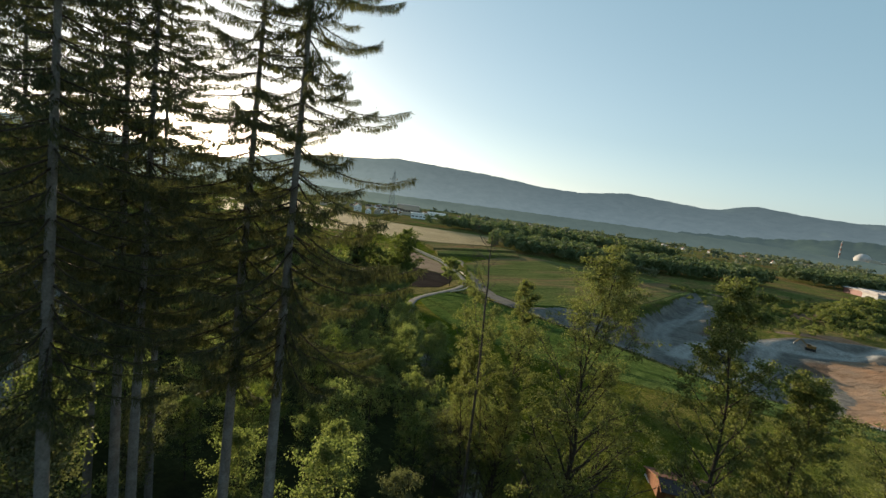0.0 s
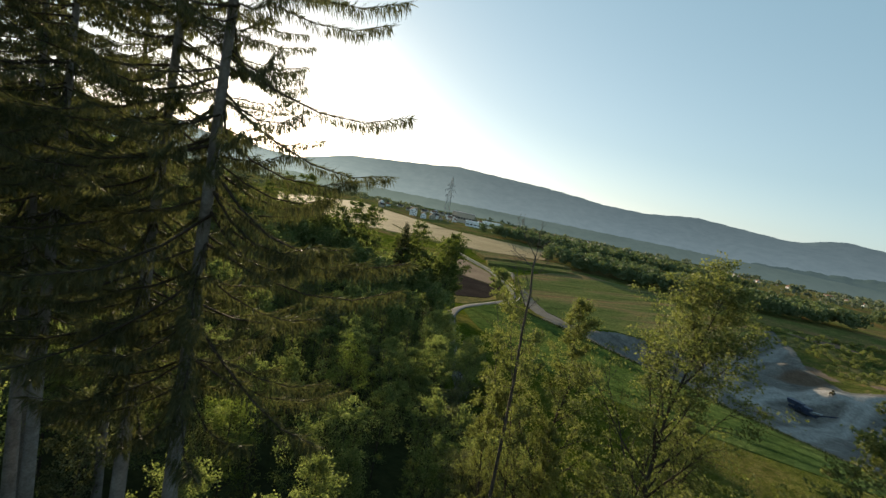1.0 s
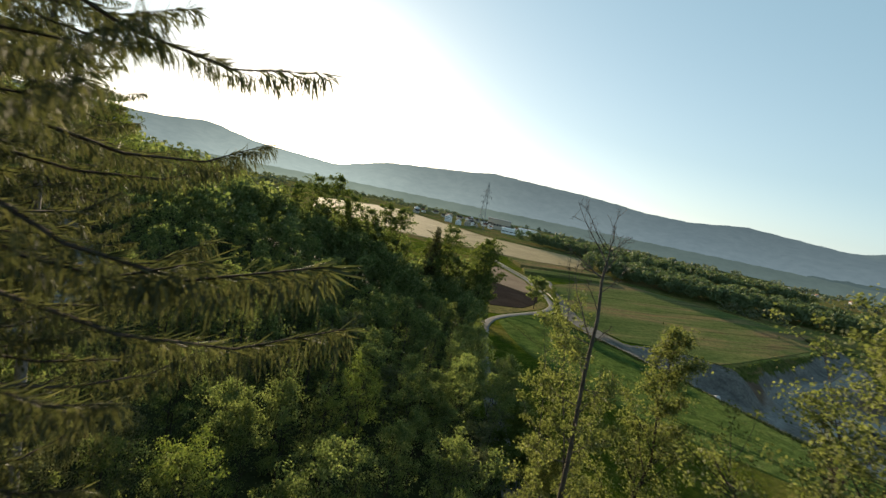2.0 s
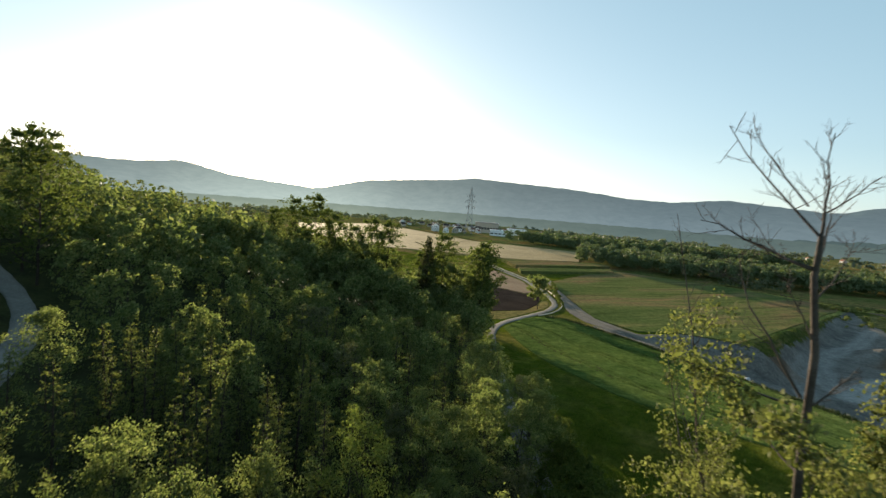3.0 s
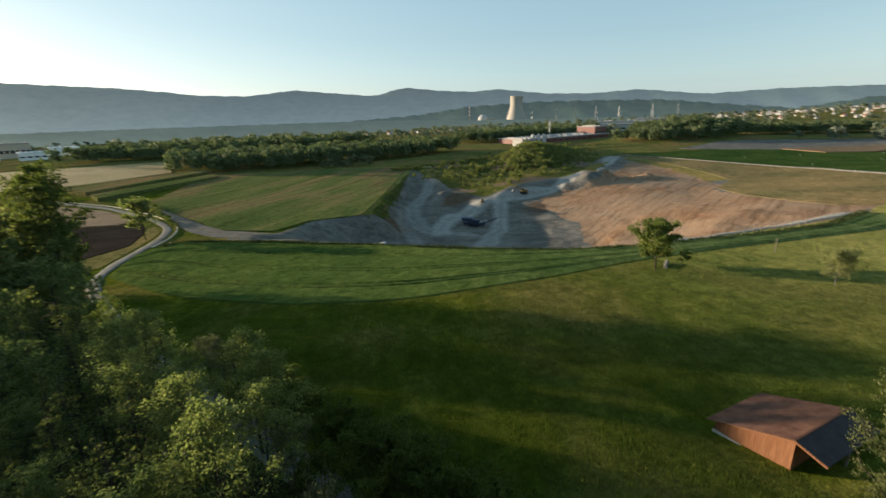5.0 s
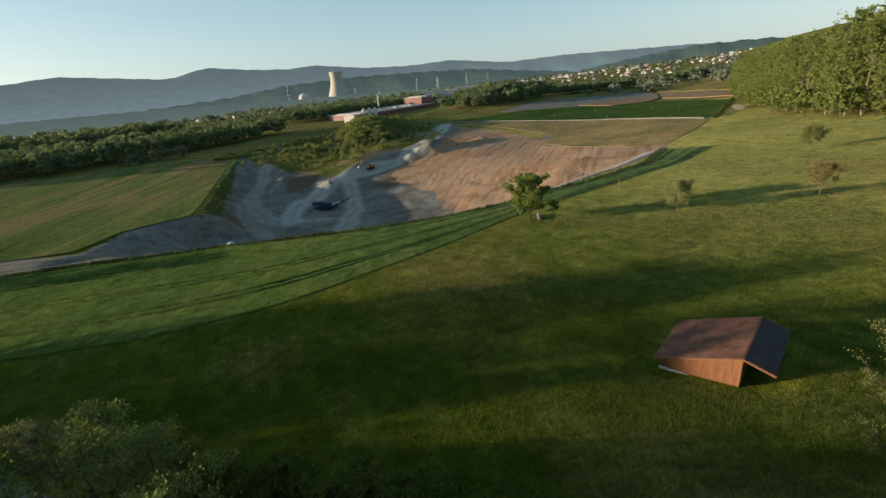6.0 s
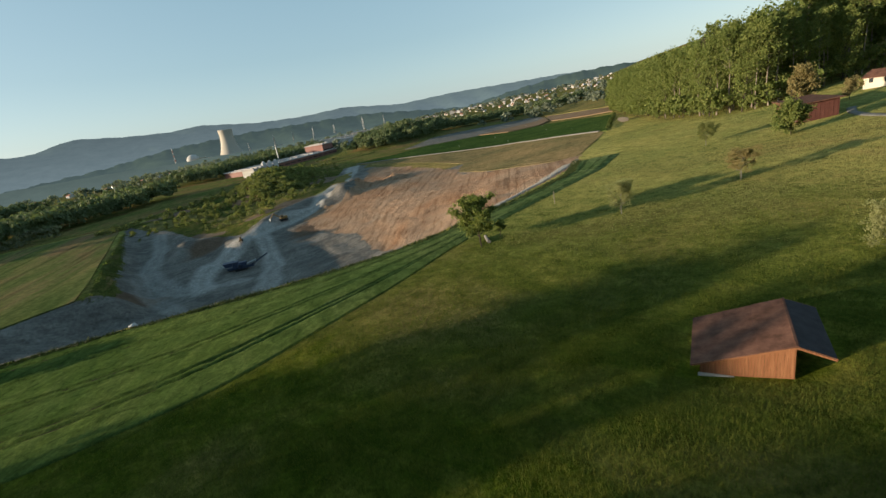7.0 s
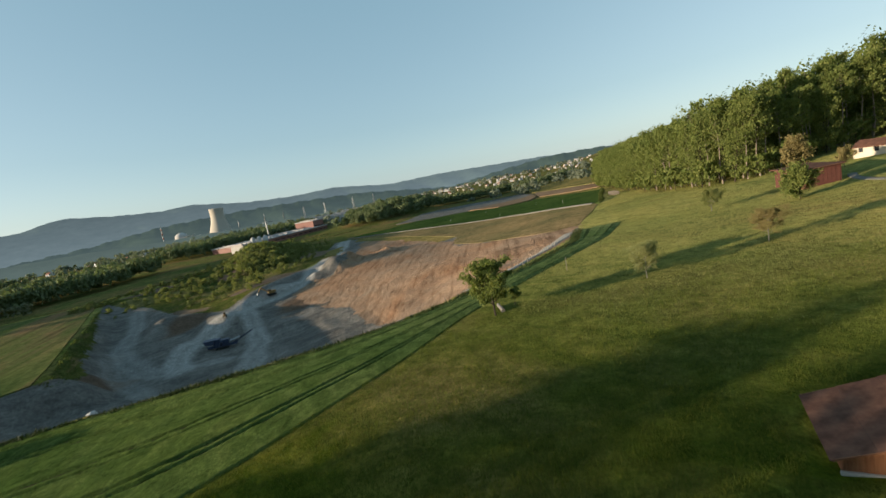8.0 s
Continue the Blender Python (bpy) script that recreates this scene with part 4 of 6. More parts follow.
def spruce(seed, h, r, first=0.3, gap=0.55, blades=90, blade=0.32, per=5, droop=0.35, bole=0.0125, thick=0.09, ragged=0.35, knots=5, sideways=0.22):
    """A spruce: straight stem, whorls of drooping boughs, twigs that hang from them."""
    g = np.random.default_rng(seed)
    s = np.linspace(0, 1, 12)
    stem = np.stack([0.15 * np.sin(s * 3 + seed), 0.15 * np.cos(s * 2.3), s * h], 1)
    paths = [(stem, bole * h * (1 - 0.95 * s) + 0.015)]
    leaf_c, leaf_d, leaf_l = [], [], []
    z, k = first * h, 0
    while z < h * 0.985:
        f = (z / h - first) / (1 - first)
        span = r * (0.55 + 0.45 * min(1, f * 4)) * (1 - f) ** 0.75 + 0.25
        for b in range(per):
            if g.uniform() < ragged * 0.6:
                continue
            a = k * 1.1 + b * 2 * math.pi / per + g.normal(0, 0.25)
            ln = span * g.uniform(1 - ragged, 1.15)
            u = np.linspace(0, 1, knots)
            fall = droop * (1 - 0.75 * f)
            out = np.array([math.cos(a), math.sin(a), 0.0])
            side = np.array([-math.sin(a), math.cos(a), 0.0])
            rise = g.normal(0, 0.06)
            bough = np.array([0, 0, z + g.normal(0, 0.15)]) + out * (ln * u)[:, None] + np.array([0, 0, 1.0]) * (ln * (rise * u - fall * u * (1.55 - u) + 0.10 * u ** 4))[:, None]
            bough = bough + side * (0.12 * ln * g.normal() * u ** 2)[:, None]
            paths.append((bough, (0.008 * ln + 0.012) * (1 - 0.85 * u)))
            m = max(6, int(blades * ln / r))
            t = g.beta(1.6, 1.0, m)
            c = np.stack([np.interp(t, u, bough[:, q]) for q in range(3)], 1)
            w = (0.04 + sideways * ln * t * (1.15 - t)) * g.choice((-1, 1), m) * g.uniform(0.1, 1, m)
            c = c + side * w[:, None] + out * (np.abs(w) * 0.45)[:, None]
            c[:, 2] -= np.abs(w) * 0.3
            d = out * g.uniform(-0.1, 0.55, m)[:, None] + side * (np.sign(w) * g.uniform(0, 0.5, m))[:, None]
            d[:, 2] = -g.uniform(0.5, 1.4, m)
            sleeve = g.uniform(size=m) < 0.30
            c[sleeve] = np.stack([np.interp(t[sleeve], u, bough[:, q]) for q in range(3)], 1)
            d[sleeve] = out + g.normal(0, 0.35, (int(sleeve.sum()), 3))
            leaf_c.append(c)
            leaf_d.append(d / np.linalg.norm(d, axis=1)[:, None])
            leaf_l.append(blade * g.uniform(0.5, 1.5, m) * (0.5 + 0.5 * (1 - f)))
        z += gap * g.uniform(0.7, 1.3) * (1 - 0.45 * f)
        k += 1
    c, d, ln = np.concatenate(leaf_c), np.concatenate(leaf_d), np.concatenate(leaf_l)[:, None]
    b = np.cross(d, g.normal(size=d.shape))
    b /= np.linalg.norm(b, axis=1)[:, None] + 1e-9
    wd = thick * g.uniform(0.6, 1.3, len(c))[:, None]
    v = np.stack([c - b * wd * 0.4, c + d * ln * 0.45 - b * wd, c + d * ln, c + d * ln * 0.4 + b * wd], 1)
    a, fa = tubes(paths[:1], 8)
    b, fb = tubes(paths[1:], 3)
    return (np.concatenate([a, b]), np.concatenate([fa, fb + len(a)])), (v.reshape(-1, 3), np.arange(4 * len(c)).reshape(-1, 4))


def plant(name, arrays, m, leaf_material, bark, label, category="tree", group="", boughs=0):
    """A tree as a thing: trunk with its limbs, and crown. boughs: the first face of the darker boughs."""
    (wv, wf), (lv, lf) = arrays
    ob = thing(name, m, label, category, group)
    wood = solid("trunk", raw_mesh("trunk", wv, wf, True), bark, ob)
    if boughs:
        wood.data.materials.append(BARK_DARK)
        wood.data.polygons.foreach_set("material_index", (np.arange(len(wf)) >= boughs).astype(np.int32))
    solid("crown", raw_mesh("crown", lv, lf), leaf_material, ob)
    return ob


def copse(name, kinds, places, leaf_material, bark, label, category="woodland"):
    """Many trees that nobody could count, as one object with leaves and one with stems."""
    lvs, lfs, wvs, wfs, ln, wn_ = [], [], [], [], 0, 0
    for x, y, z, s, turn, k in places:
        (wv, wf), (lv, lf) = kinds[k]
        c, d = math.cos(turn), math.sin(turn)
        rot = np.array([[c, -d, 0], [d, c, 0], [0, 0, 1]]) * s
        lvs.append(lv @ rot.T + (x, y, z))
        lfs.append(lf + ln)
        ln += len(lv)
        if wv is not None:
            wvs.append(wv @ rot.T + (x, y, z))
            wfs.append(wf + wn_)
            wn_ += len(wv)
    ob = thing(name, Matrix(), label, category, kind="stuff")
    solid("crowns", raw_mesh("crowns", np.concatenate(lvs), np.concatenate(lfs)), leaf_material, ob)
    if wvs:
        solid("stems", raw_mesh("stems", np.concatenate(wvs), np.concatenate(wfs), True), bark, ob)
    return ob


def scatter(poly, gap, g, keep=None):
    """Jittered places inside a polygon."""
    xs, ys = [p[0] for p in poly], [p[1] for p in poly]
    a, b = np.meshgrid(np.arange(min(xs), max(xs), gap), np.arange(min(ys), max(ys), gap))
    a = a.ravel() + g.uniform(-0.45, 0.45, a.size) * gap
    b = b.ravel() + g.uniform(-0.45, 0.45, b.size) * gap
    ok = poly_side(poly, a, b) > 0
    if keep is not None:
        ok &= keep(a, b)
    return np.stack([a[ok], b[ok]], 1)


# tall spruces above the start of the flight
spruce_a = spruce(3, 47, 7.7, 0.42, 0.90, 1150, 0.40, 7, 0.50, 0.0075, 0.0135, 0.48, sideways=0.16)
spruce_c = spruce(12, 46, 6.9, 0.40, 1.0, 420, 0.42, 7, 0.46, 0.0075, 0.025, 0.45, sideways=0.17)
spruce_b = spruce(8, 45, 6.9, 0.40, 0.95, 900, 0.30, 7, 0.46, 0.0075, 0.0155, 0.45, sideways=0.17)
SPRUCE_LABEL = "tall old spruce with drooping twigs and a bare grey stem"
first_spruce = plant("spruce", spruce_a, on_land(-7.2, 22.5, 20, 1.0, 0.3), NEEDLE, BARK, SPRUCE_LABEL, group="spruces at the wood's edge", boughs=88)
second_spruce = plant("spruce", spruce_b, on_land(-10.2, 23.8, 200, 1.03, 0.3), NEEDLE, BARK, SPRUCE_LABEL, group="spruces at the wood's edge", boughs=88)
third_spruce = plant("spruce", spruce_c, on_land(-17.2, 26.6, 110, 1.02, 0.3), NEEDLE, BARK, SPRUCE_LABEL, group="spruces at the wood's edge", boughs=88)
for x, y, turn, size, ob in ((-18.9, 26.9, 300, 1.0, first_spruce), (-31, 33.5, 75, 1.0, third_spruce), (-25, 33, 30, 0.95, third_spruce), (-27, 27, 260, 1.05, third_spruce),
                             (-36, 42, 15, 1.0, third_spruce), (-35, 26, 45, 1.0, third_spruce), (-22, 36, 190, 0.97, third_spruce), (-15, 17.5, 140, 1.0, second_spruce)):
    copy_thing(ob, on_land(x, y, turn, size / (1.02 if ob == third_spruce else 1.03 if ob == second_spruce else 1.0), 0.3))

# tall, thinly leaved trees beside the flight
TALL = "tall sparsely leaved ash with fresh yellow-green foliage"


def dying_ash(seed=21):
    """A dying ash: a leaning trunk whose forked top is bare, leaves on the lower limbs only."""
    g = np.random.default_rng(seed)
    paths, small, tips = [], [], []
    trunk = np.array([(0.9, 0, 0), (0.75, 0.1, 10), (0.64, 0, 18), (0.40, 0, 22.0), (0.36, 0.03, 24.3), (0.16, 0, 25.8), (0.17, 0, 26.65)])
    paths.append((trunk, np.array([0.15, 0.125, 0.098, 0.082, 0.072, 0.06, 0.052])))

    def grow(p0, to, r0, level, leafy):
        to = np.asarray(to, float)
        ln = np.linalg.norm(to)
        n = 6
        u = np.linspace(0, 1, n)[:, None]
        p = p0 + to * u + np.array([0, 0, 0.10 * ln]) * (u ** 2 - u) * 1.5 + np.cumsum(g.normal(0, 0.035 * ln, (n, 3)), 0) * u
        rad = 0.62 * r0 * (1 - 0.80 * u[:, 0]) + 0.002
        (paths if level == 0 else small).append((p, rad))
        if leafy:
            tips.append((p[-1], 1.0))
            tips.append((p[3], 0.6))
        if level < 2:
            for k in range((9, 6)[level]):
                f = g.uniform(0.25, 0.98)
                q = np.array([np.interp(f, u[:, 0], p[:, c]) for c in range(3)])
                d = to / ln * 0.75 + g.normal(0, 0.5, 3) + np.array([0, 0, 0.25])
                d /= np.linalg.norm(d)
                grow(q, d * ln * g.uniform(0.22, 0.48) * (1.15 - 0.5 * f), max(0.004, r0 * 0.45 * (1 - 0.6 * f)), level + 1, leafy)

    # limbs: where they leave the trunk (across, height) and how far they go (across, ahead, up)
    for x, z, dx, dy, dz, r, leafy in ((0.17, 26.6, -0.14, 0.1, 2.0, 0.050, 0), (0.17, 26.6, -1.5, 0.2, 1.8, 0.046, 0), (-0.1, 27.2, -0.95, -0.3, 1.4, 0.032, 0), (0.19, 27.1, 0.72, 0.2, 0.7, 0.026, 0),
                                       (0.15, 25.95, -2.2, 0.6, 1.0, 0.05, 0), (0.15, 26.0, -0.9, -0.5, 0.5, 0.03, 0), (0.25, 23.2, -2.05, 0.1, 0.5, 0.045, 1), (0.25, 23.4, -1.6, 0.3, 3.1, 0.045, 0),
                                       (0.28, 24.6, -0.6, -0.2, 1.1, 0.032, 0), (0.34, 23.2, 0.75, -0.2, 0.95, 0.034, 0), (0.2, 25.3, 0.5, 0.9, 1.2, 0.03, 0), (0.2, 26.2, 0.3, 1.0, 1.5, 0.03, 0)):
        grow(np.array([x, 0, z]), (dx, dy, dz), r, 0, leafy)
    for k in range(16):
        z = 13.5 + 9.2 * (k + g.uniform()) / 16
        a = k * GOLD
        ln = g.uniform(1.3, 2.3)
        grow(np.array([np.interp(z, trunk[:, 2], trunk[:, 0]), 0, z]), (math.cos(a) * ln, math.sin(a) * ln, g.uniform(0.4, 1.3)), 0.04, 0, 1)
    a, fa = tubes(paths, 7)
    b, fb = tubes(small, 3)
    c = np.array([t for t, _ in tips])
    wgt = np.array([w for _, w in tips]) * g.uniform(0.2, 1.6, len(tips))
    pick = g.choice(len(c), 7200, p=wgt / wgt.sum())
    pts = c[pick] + g.normal(0, 0.13, (len(pick), 3))
    return (np.concatenate([a, b]), np.concatenate([fa, fb + len(a)])), leaf_quads(pts, 0.082, g, -0.2)


slim_ash = broadleaf(27, 28.3, 1.7, 4400, 0.070, 0.36, 34, 9, 0.009, 0.0042, 0.12, -0.2, 6, 0.02, rise=1.6, tilt=(-3.1, 3.0))
ash_a = broadleaf(22, 27, 5.2, 45000, 0.074, 0.20, 46, 17, 0.0145, 0.011, 0.0, -0.2, 6, 0.05, rise=1.5, cone=0.55)
ash_b = broadleaf(25, 25, 3.9, 34000, 0.088, 0.16, 40, 14, 0.015, 0.010, 0.0, -0.2, 6, 0.05, rise=1.5, cone=0.6)
leafy_ash = broadleaf(26, 26, 3.6, 27000, 0.074, 0.16, 44, 14, 0.0145, 0.0085, 0.0, -0.2, 6, 0.05, rise=1.4, cone=0.75)
plant("ash_tree", dying_ash(), on_land(4.44, 37.5, -29.5, 1.0, 0.1), LEAF_TALL, BARK_ASH, "tall dying ash with a bare forked crown top", group="ash trees")
slim = plant("ash_tree", slim_ash, on_land(6.4, 39.8, 0, 1.0, 0.3), LEAF_TALL, BARK_ASH, "slim leaning ash with thin leaves on bare twigs", group="ash trees")
copy_thing(slim, on_land(5.9, 40.6, 55, 0.88, 0.3))
copy_thing(slim, on_land(7.2, 41.6, 340, 0.8, 0.3))
leafy_one = plant("ash_tree", leafy_ash, on_land(7.6, 39.6, 10, 0.98, 0.3), LEAF_TALL, BARK_DARK, TALL, group="ash trees")
for x, y, turn, size in ((4.6, 38.6, 130, 0.68), (8.4, 37.4, 250, 0.66), (10.2, 35.6, 20, 0.62)):
    copy_thing(leafy_one, on_land(x, y, turn, size / 0.98, 0.3))
plant("ash_tree", ash_a, on_land(11.6, 32.6, 40, 1.03, 0.3), LEAF_TALL, BARK_DARK, TALL, group="ash trees")
one = plant("ash_tree", ash_b, on_land(18.5, 24.5, 80, 1.1, 0.3), LEAF_TALL, BARK_DARK, TALL, group="ash trees")

for x, y, turn, size in ((24.0, 25.2, 200, 0.92), (26.6, 24.2, 310, 0.98), (19.4, 44.6, 60, 0.68)):
    copy_thing(one, on_land(x, y, turn, size / 1.1, 0.3))

# leafy trees under the spruces
under = [broadleaf(28, 14, 2.7, 9500, 0.115, 0.15, 26, 8, 0.042, 0.010, sides=4, fine=False), broadleaf(29, 12.5, 2.4, 8500, 0.115, 0.15, 24, 8, 0.042, 0.010, sides=4, fine=False)]
UNDER = "leafy young tree growing under the tall spruces"
UNDER_NAMES = "leafy trees under the spruces"
under_things = [plant("broadleaf_tree", under[0], on_land(-5.2, 27.0, 0, 0.95, 0.2), LEAF_FOREST, BARK_DARK, UNDER, group=UNDER_NAMES), plant("broadleaf_tree", under[1], on_land(-19.5, 22.0, 0, 1.2, 0.2), LEAF_GREY, BARK_DARK, UNDER, group=UNDER_NAMES)]
for k, (x, y, s) in enumerate(((-12.5, 31, 0.8), (-0.5, 32, 0.75), (-24, 27.5, 1.15), (-22, 34, 0.95), (-6, 35.5, 0.75), (-31, 28, 1.1), (-29, 38, 0.95), (5.2, 42.5, 0.8), (8.6, 42.0, 0.75), (3.0, 44.5, 0.8), (6.4, 48, 0.7), (11.4, 38.5, 0.75), (7.4, 44.8, 0.8), (9.8, 45.8, 0.72), (4.6, 47.0, 0.75))):
    copy_thing(under_things[k % 2], on_land(x, y, 50 * k, s / (0.95, 1.2)[k % 2], 0.2))

verge_bush = plant("bush", broadleaf(30, 4.2, 2.0, 5200, 0.11, 0.05, 22, 7, 0.075, 0.016, sides=4, fine=False), on_land(9.8, 57.5, 0, 1.0, 0.1), LEAF_DARK, BARK_DARK, "leafy green bush beside the farm road", "bush", "bushes beside the road")
for x, y, turn, size in ((11.2, 53.0, 70, 0.9), (9.4, 63.5, 140, 0.8), (8.4, 69.5, 200, 1.1), (6.9, 75.5, 300, 0.9), (10.6, 60.4, 20, 0.6), (7.6, 72.0, 250, 0.7), (5.6, 81.5, 40, 0.8), (6.4, 84.6, 90, 1.0), (6.2, 79.0, 10, 1.05), (8.2, 75.4, 130, 0.95), (9.6, 71.0, 220, 0.8), (7.0, 69.6, 330, 1.2),
                         (9.4, 67.8, 60, 0.9), (8.0, 65.4, 170, 1.25), (9.6, 60.8, 290, 1.1), (5.0, 88.0, 240, 0.9), (10.8, 64.6, 350, 0.6), (3.0, 70.5, 45, 1.1), (3.6, 64.5, 100, 1.15)):
    copy_thing(verge_bush, on_land(x, y, turn, size, 0.1))

# the young wood
WOOD_NAMES = "trees of the young wood"
YOUNG = "young broad-leaved tree in a dense plantation"
LEAFY = ((31, 10.5, 3.0, 0.12, 19, 0.052), (32, 11.0, 2.7, 0.15, 19, 0.050), (33, 9.5, 3.2, 0.10, 18, 0.056), (34, 10.0, 2.7, 0.15, 18, 0.048), (37, 13.0, 3.0, 0.2, 20, 0.045))
KINDS = ((LEAF_FOREST, YOUNG), (LEAF_FOREST, YOUNG), (LEAF_FOREST, YOUNG), (LEAF_GREY, "young whitebeam with pale silvery leaves"), (LEAF_BEECH, "taller broad-leaved tree over the saplings"))
young = []
for leaves, leaf, blades, blade in ((5200, 0.108, 26, 0.29), (1900, 0.195, 10, 0.46)):
    for (sd, h, r, clear, limbs, spread), (lm, label) in zip(LEAFY, KINDS):
        young.append((broadleaf(sd, h, r, leaves, leaf, clear, limbs, 6, spread, 0.011, sides=4, fine=False), lm, label, "broadleaf_tree"))
    for sd, h, r in ((35, 10.0, 2.0), (36, 11.2, 1.8)):
        young.append((spruce(sd, h, r, 0.06, 0.62, blades, blade, 5, 0.02, 0.011, blade * 0.2, 0.25, 3), NEEDLE_YOUNG, "young conifer among broad-leaved saplings", "young_spruce"))
g = np.random.default_rng(11)
NEAR_WOOD = ((3.4, 52), (4.4, 62), (4.6, 78), (1.5, 92), (-3.4, 108), (-6.5, 124), (-30, 124), (-46, 96), (-46, 44), (-30, 40), (-3, 38.5), (2, 40))
TRACK = ((-40, 40), (-52, 60), (-60, 72), (-72, 82), (-95, 92))


def off_track(a, b):
    d = np.full(a.shape, 1e9)
    for (ax, ay), (bx, by) in zip(TRACK, TRACK[1:]):
        ex, ey = bx - ax, by - ay
        t = np.clip(((a - ax) * ex + (b - ay) * ey) / (ex * ex + ey * ey), 0, 1)
        d = np.minimum(d, np.hypot(a - ax - t * ex, b - ay - t * ey))
    return d > 3.6


spots = scatter(NEAR_WOOD, 3.65, g, off_track)
protos = [None] * len(young)
for x, y in spots:
    if math.hypot(x + 7.2, y - 22.5) < 2 or math.hypot(x + 10.2, y - 23.8) < 2:
        continue
    if y < 58 and x < 0 and g.uniform() < 0.28:
        continue
    conifer = 0.6 + 0.5 * math.sin(x * 0.09 + 1.0) * math.sin(y * 0.07 + 0.5)
    roll = g.uniform()
    if roll < (0.48 + 0.45 * conifer if x < -6 and y > 52 else 0.15 + 0.2 * conifer):
        k = int(g.integers(5, 7))
    else:
        k = int(g.choice(5, p=[0.27, 0.25, 0.25, 0.15, 0.08]))
    k += 7 if y > (94 if x > -16 else 70) else 0
    size = g.uniform(0.66, 1.15)
    if 45.5 < 0.875 * x + 0.485 * y < 54.5:
        size = min(size, 0.76)
    m = on_land(x, y, g.uniform(0, 360), size, 0.2)
    if protos[k] is None:
        arrays, lm, label, nm = young[k]
        protos[k] = plant(nm, arrays, m, lm, BARK_DARK, label, group=WOOD_NAMES)
        protos[k].scale = (1, 1, 1)
        protos[k].matrix_basis = m
        protos[k]["size"] = size
    else:
        s0 = protos[k]["size"]
        copy_thing(protos[k], m @ Matrix.Diagonal((1 / s0, 1 / s0, 1 / s0, 1)))


# the wood farther off, up the slope
thin = [((None, None), lobed_crown(41 + k, 12, 3.9, 230, 0.66, 10)) for k in range(3)]
FAR_WOOD_AREA = ((-6.5, 124), (-10, 172), (-40, 182), (-140, 188), (-260, 188), (-260, 30), (-120, 10), (-46, 20), (-46, 96), (-30, 124))
spots = scatter(FAR_WOOD_AREA, 6.0, g, lambda a, b: off_track(a, b) & (a * a + (b - 40) ** 2 < 235 ** 2))
far_places = []
for x, y in spots:
    big = 1.0 + 0.42 * float(ease(-42, -80, x)) * float(ease(85, 125, y)) + 0.4 * float(ease(138, 160, y)) * float(ease(-9, -20, x))
    far_places.append((x, y, ground_at(x, y) - 0.2, g.uniform(0.62, 1.0) * big, g.uniform(0, 6.3), int(g.integers(0, 3))))
pointed = [((None, None), spruce(46 + k, 13.5, 2.4, 0.05, 1.05, 8, 0.7, 5, 0.03, 0.012, 0.15, 0.25, 3)[1]) for k in range(2)]
leafy = [p for k, p in enumerate(far_places) if k % 2]
needled = [p[:5] + (p[5] % 2,) for k, p in enumerate(far_places) if k % 2 == 0]
close = [p for p in leafy if math.hypot(p[0] + 3, p[1] - 35) < 105]
leafy = [p for p in leafy if math.hypot(p[0] + 3, p[1] - 35) >= 105]
fuller = [broadleaf(41 + k, 12, 3.8, 760, 0.36, 0.10, 14, 5, 0.075, 0.012, sides=3, fine=False) for k in range(3)]
for x, y in scatter(((-9, 138), (-11, 176), (-38, 182), (-95, 176), (-95, 150), (-50, 146), (-30, 136)), 5.2, g):
    low = 45.5 < 0.875 * x + 0.485 * y < 54.5
    close.append((x, y, ground_at(x, y) - 0.2, 0.7 if low else g.uniform(0.85, 1.35), g.uniform(0, 6.3), int(g.integers(0, 3))))
for k, x in enumerate((-13.5, -17, -20.5, -28.5, -44.5, -50.5, -56.5, -62.5, -70)):
    y = 168 + 4 * math.sin(k * 2.1)
    close.append((x, y, ground_at(x, y) - 0.2, g.uniform(1.45, 1.75), g.uniform(0, 6.3), k % 3))
copse("woodland", fuller, close, LEAF_FOREST, BARK_DARK, "dense broad-leaved wood on the slope beside the spruces")
copse("woodland", thin, leafy, LEAF_FOREST, BARK_DARK, "dense young broad-leaved wood on the valley slope")
copse("woodland", pointed, needled, NEEDLE_YOUNG, BARK_DARK, "dense young conifer wood on the valley slope")


# the row of tall trees where the wood ends
tall_a = plant("broadleaf_tree", broadleaf(51, 26, 4.9, 4600, 0.29, 0.10, 34, 7, 0.034, 0.009), on_land(-10.5, 160, 0, 0.95), LEAF_DARK, BARK_DARK, "tall dark broad-leaved tree at the wood's end", group="trees at the wood's end")
tall_s = plant("spruce", spruce(52, 29, 4.4, 0.12, 0.6, 44, 0.75, 6, 0.2, 0.011, 0.2, 0.25), on_land(-29, 166, 0, 1.0), NEEDLE, BARK_DARK, "dark spruce standing above the wood's end", group="trees at the wood's end")
for x, y, s in ((-11.5, 166, 1.1), (-24.5, 166, 1.15), (-26, 171, 0.9), (-42, 163, 1.1), (-47, 166, 1.1), (-54, 166, 0.95), (-59, 163, 1.02), (-66, 165, 1.2), (-74, 165, 1.1), (-33, 172, 0.85), (-82, 165, 0.9), (-12.5, 172, 1.03), (-12.5, 178, 1.05), (-16, 184, 1.0), (-81, 90, 1.0), (-88, 93, 0.95), (-93, 103, 0.9)):
    copy_thing(tall_a, on_land(x, y, x * 37 % 360, s / 0.95))
copy_thing(tall_s, on_land(-64, 172, 50, 0.8))

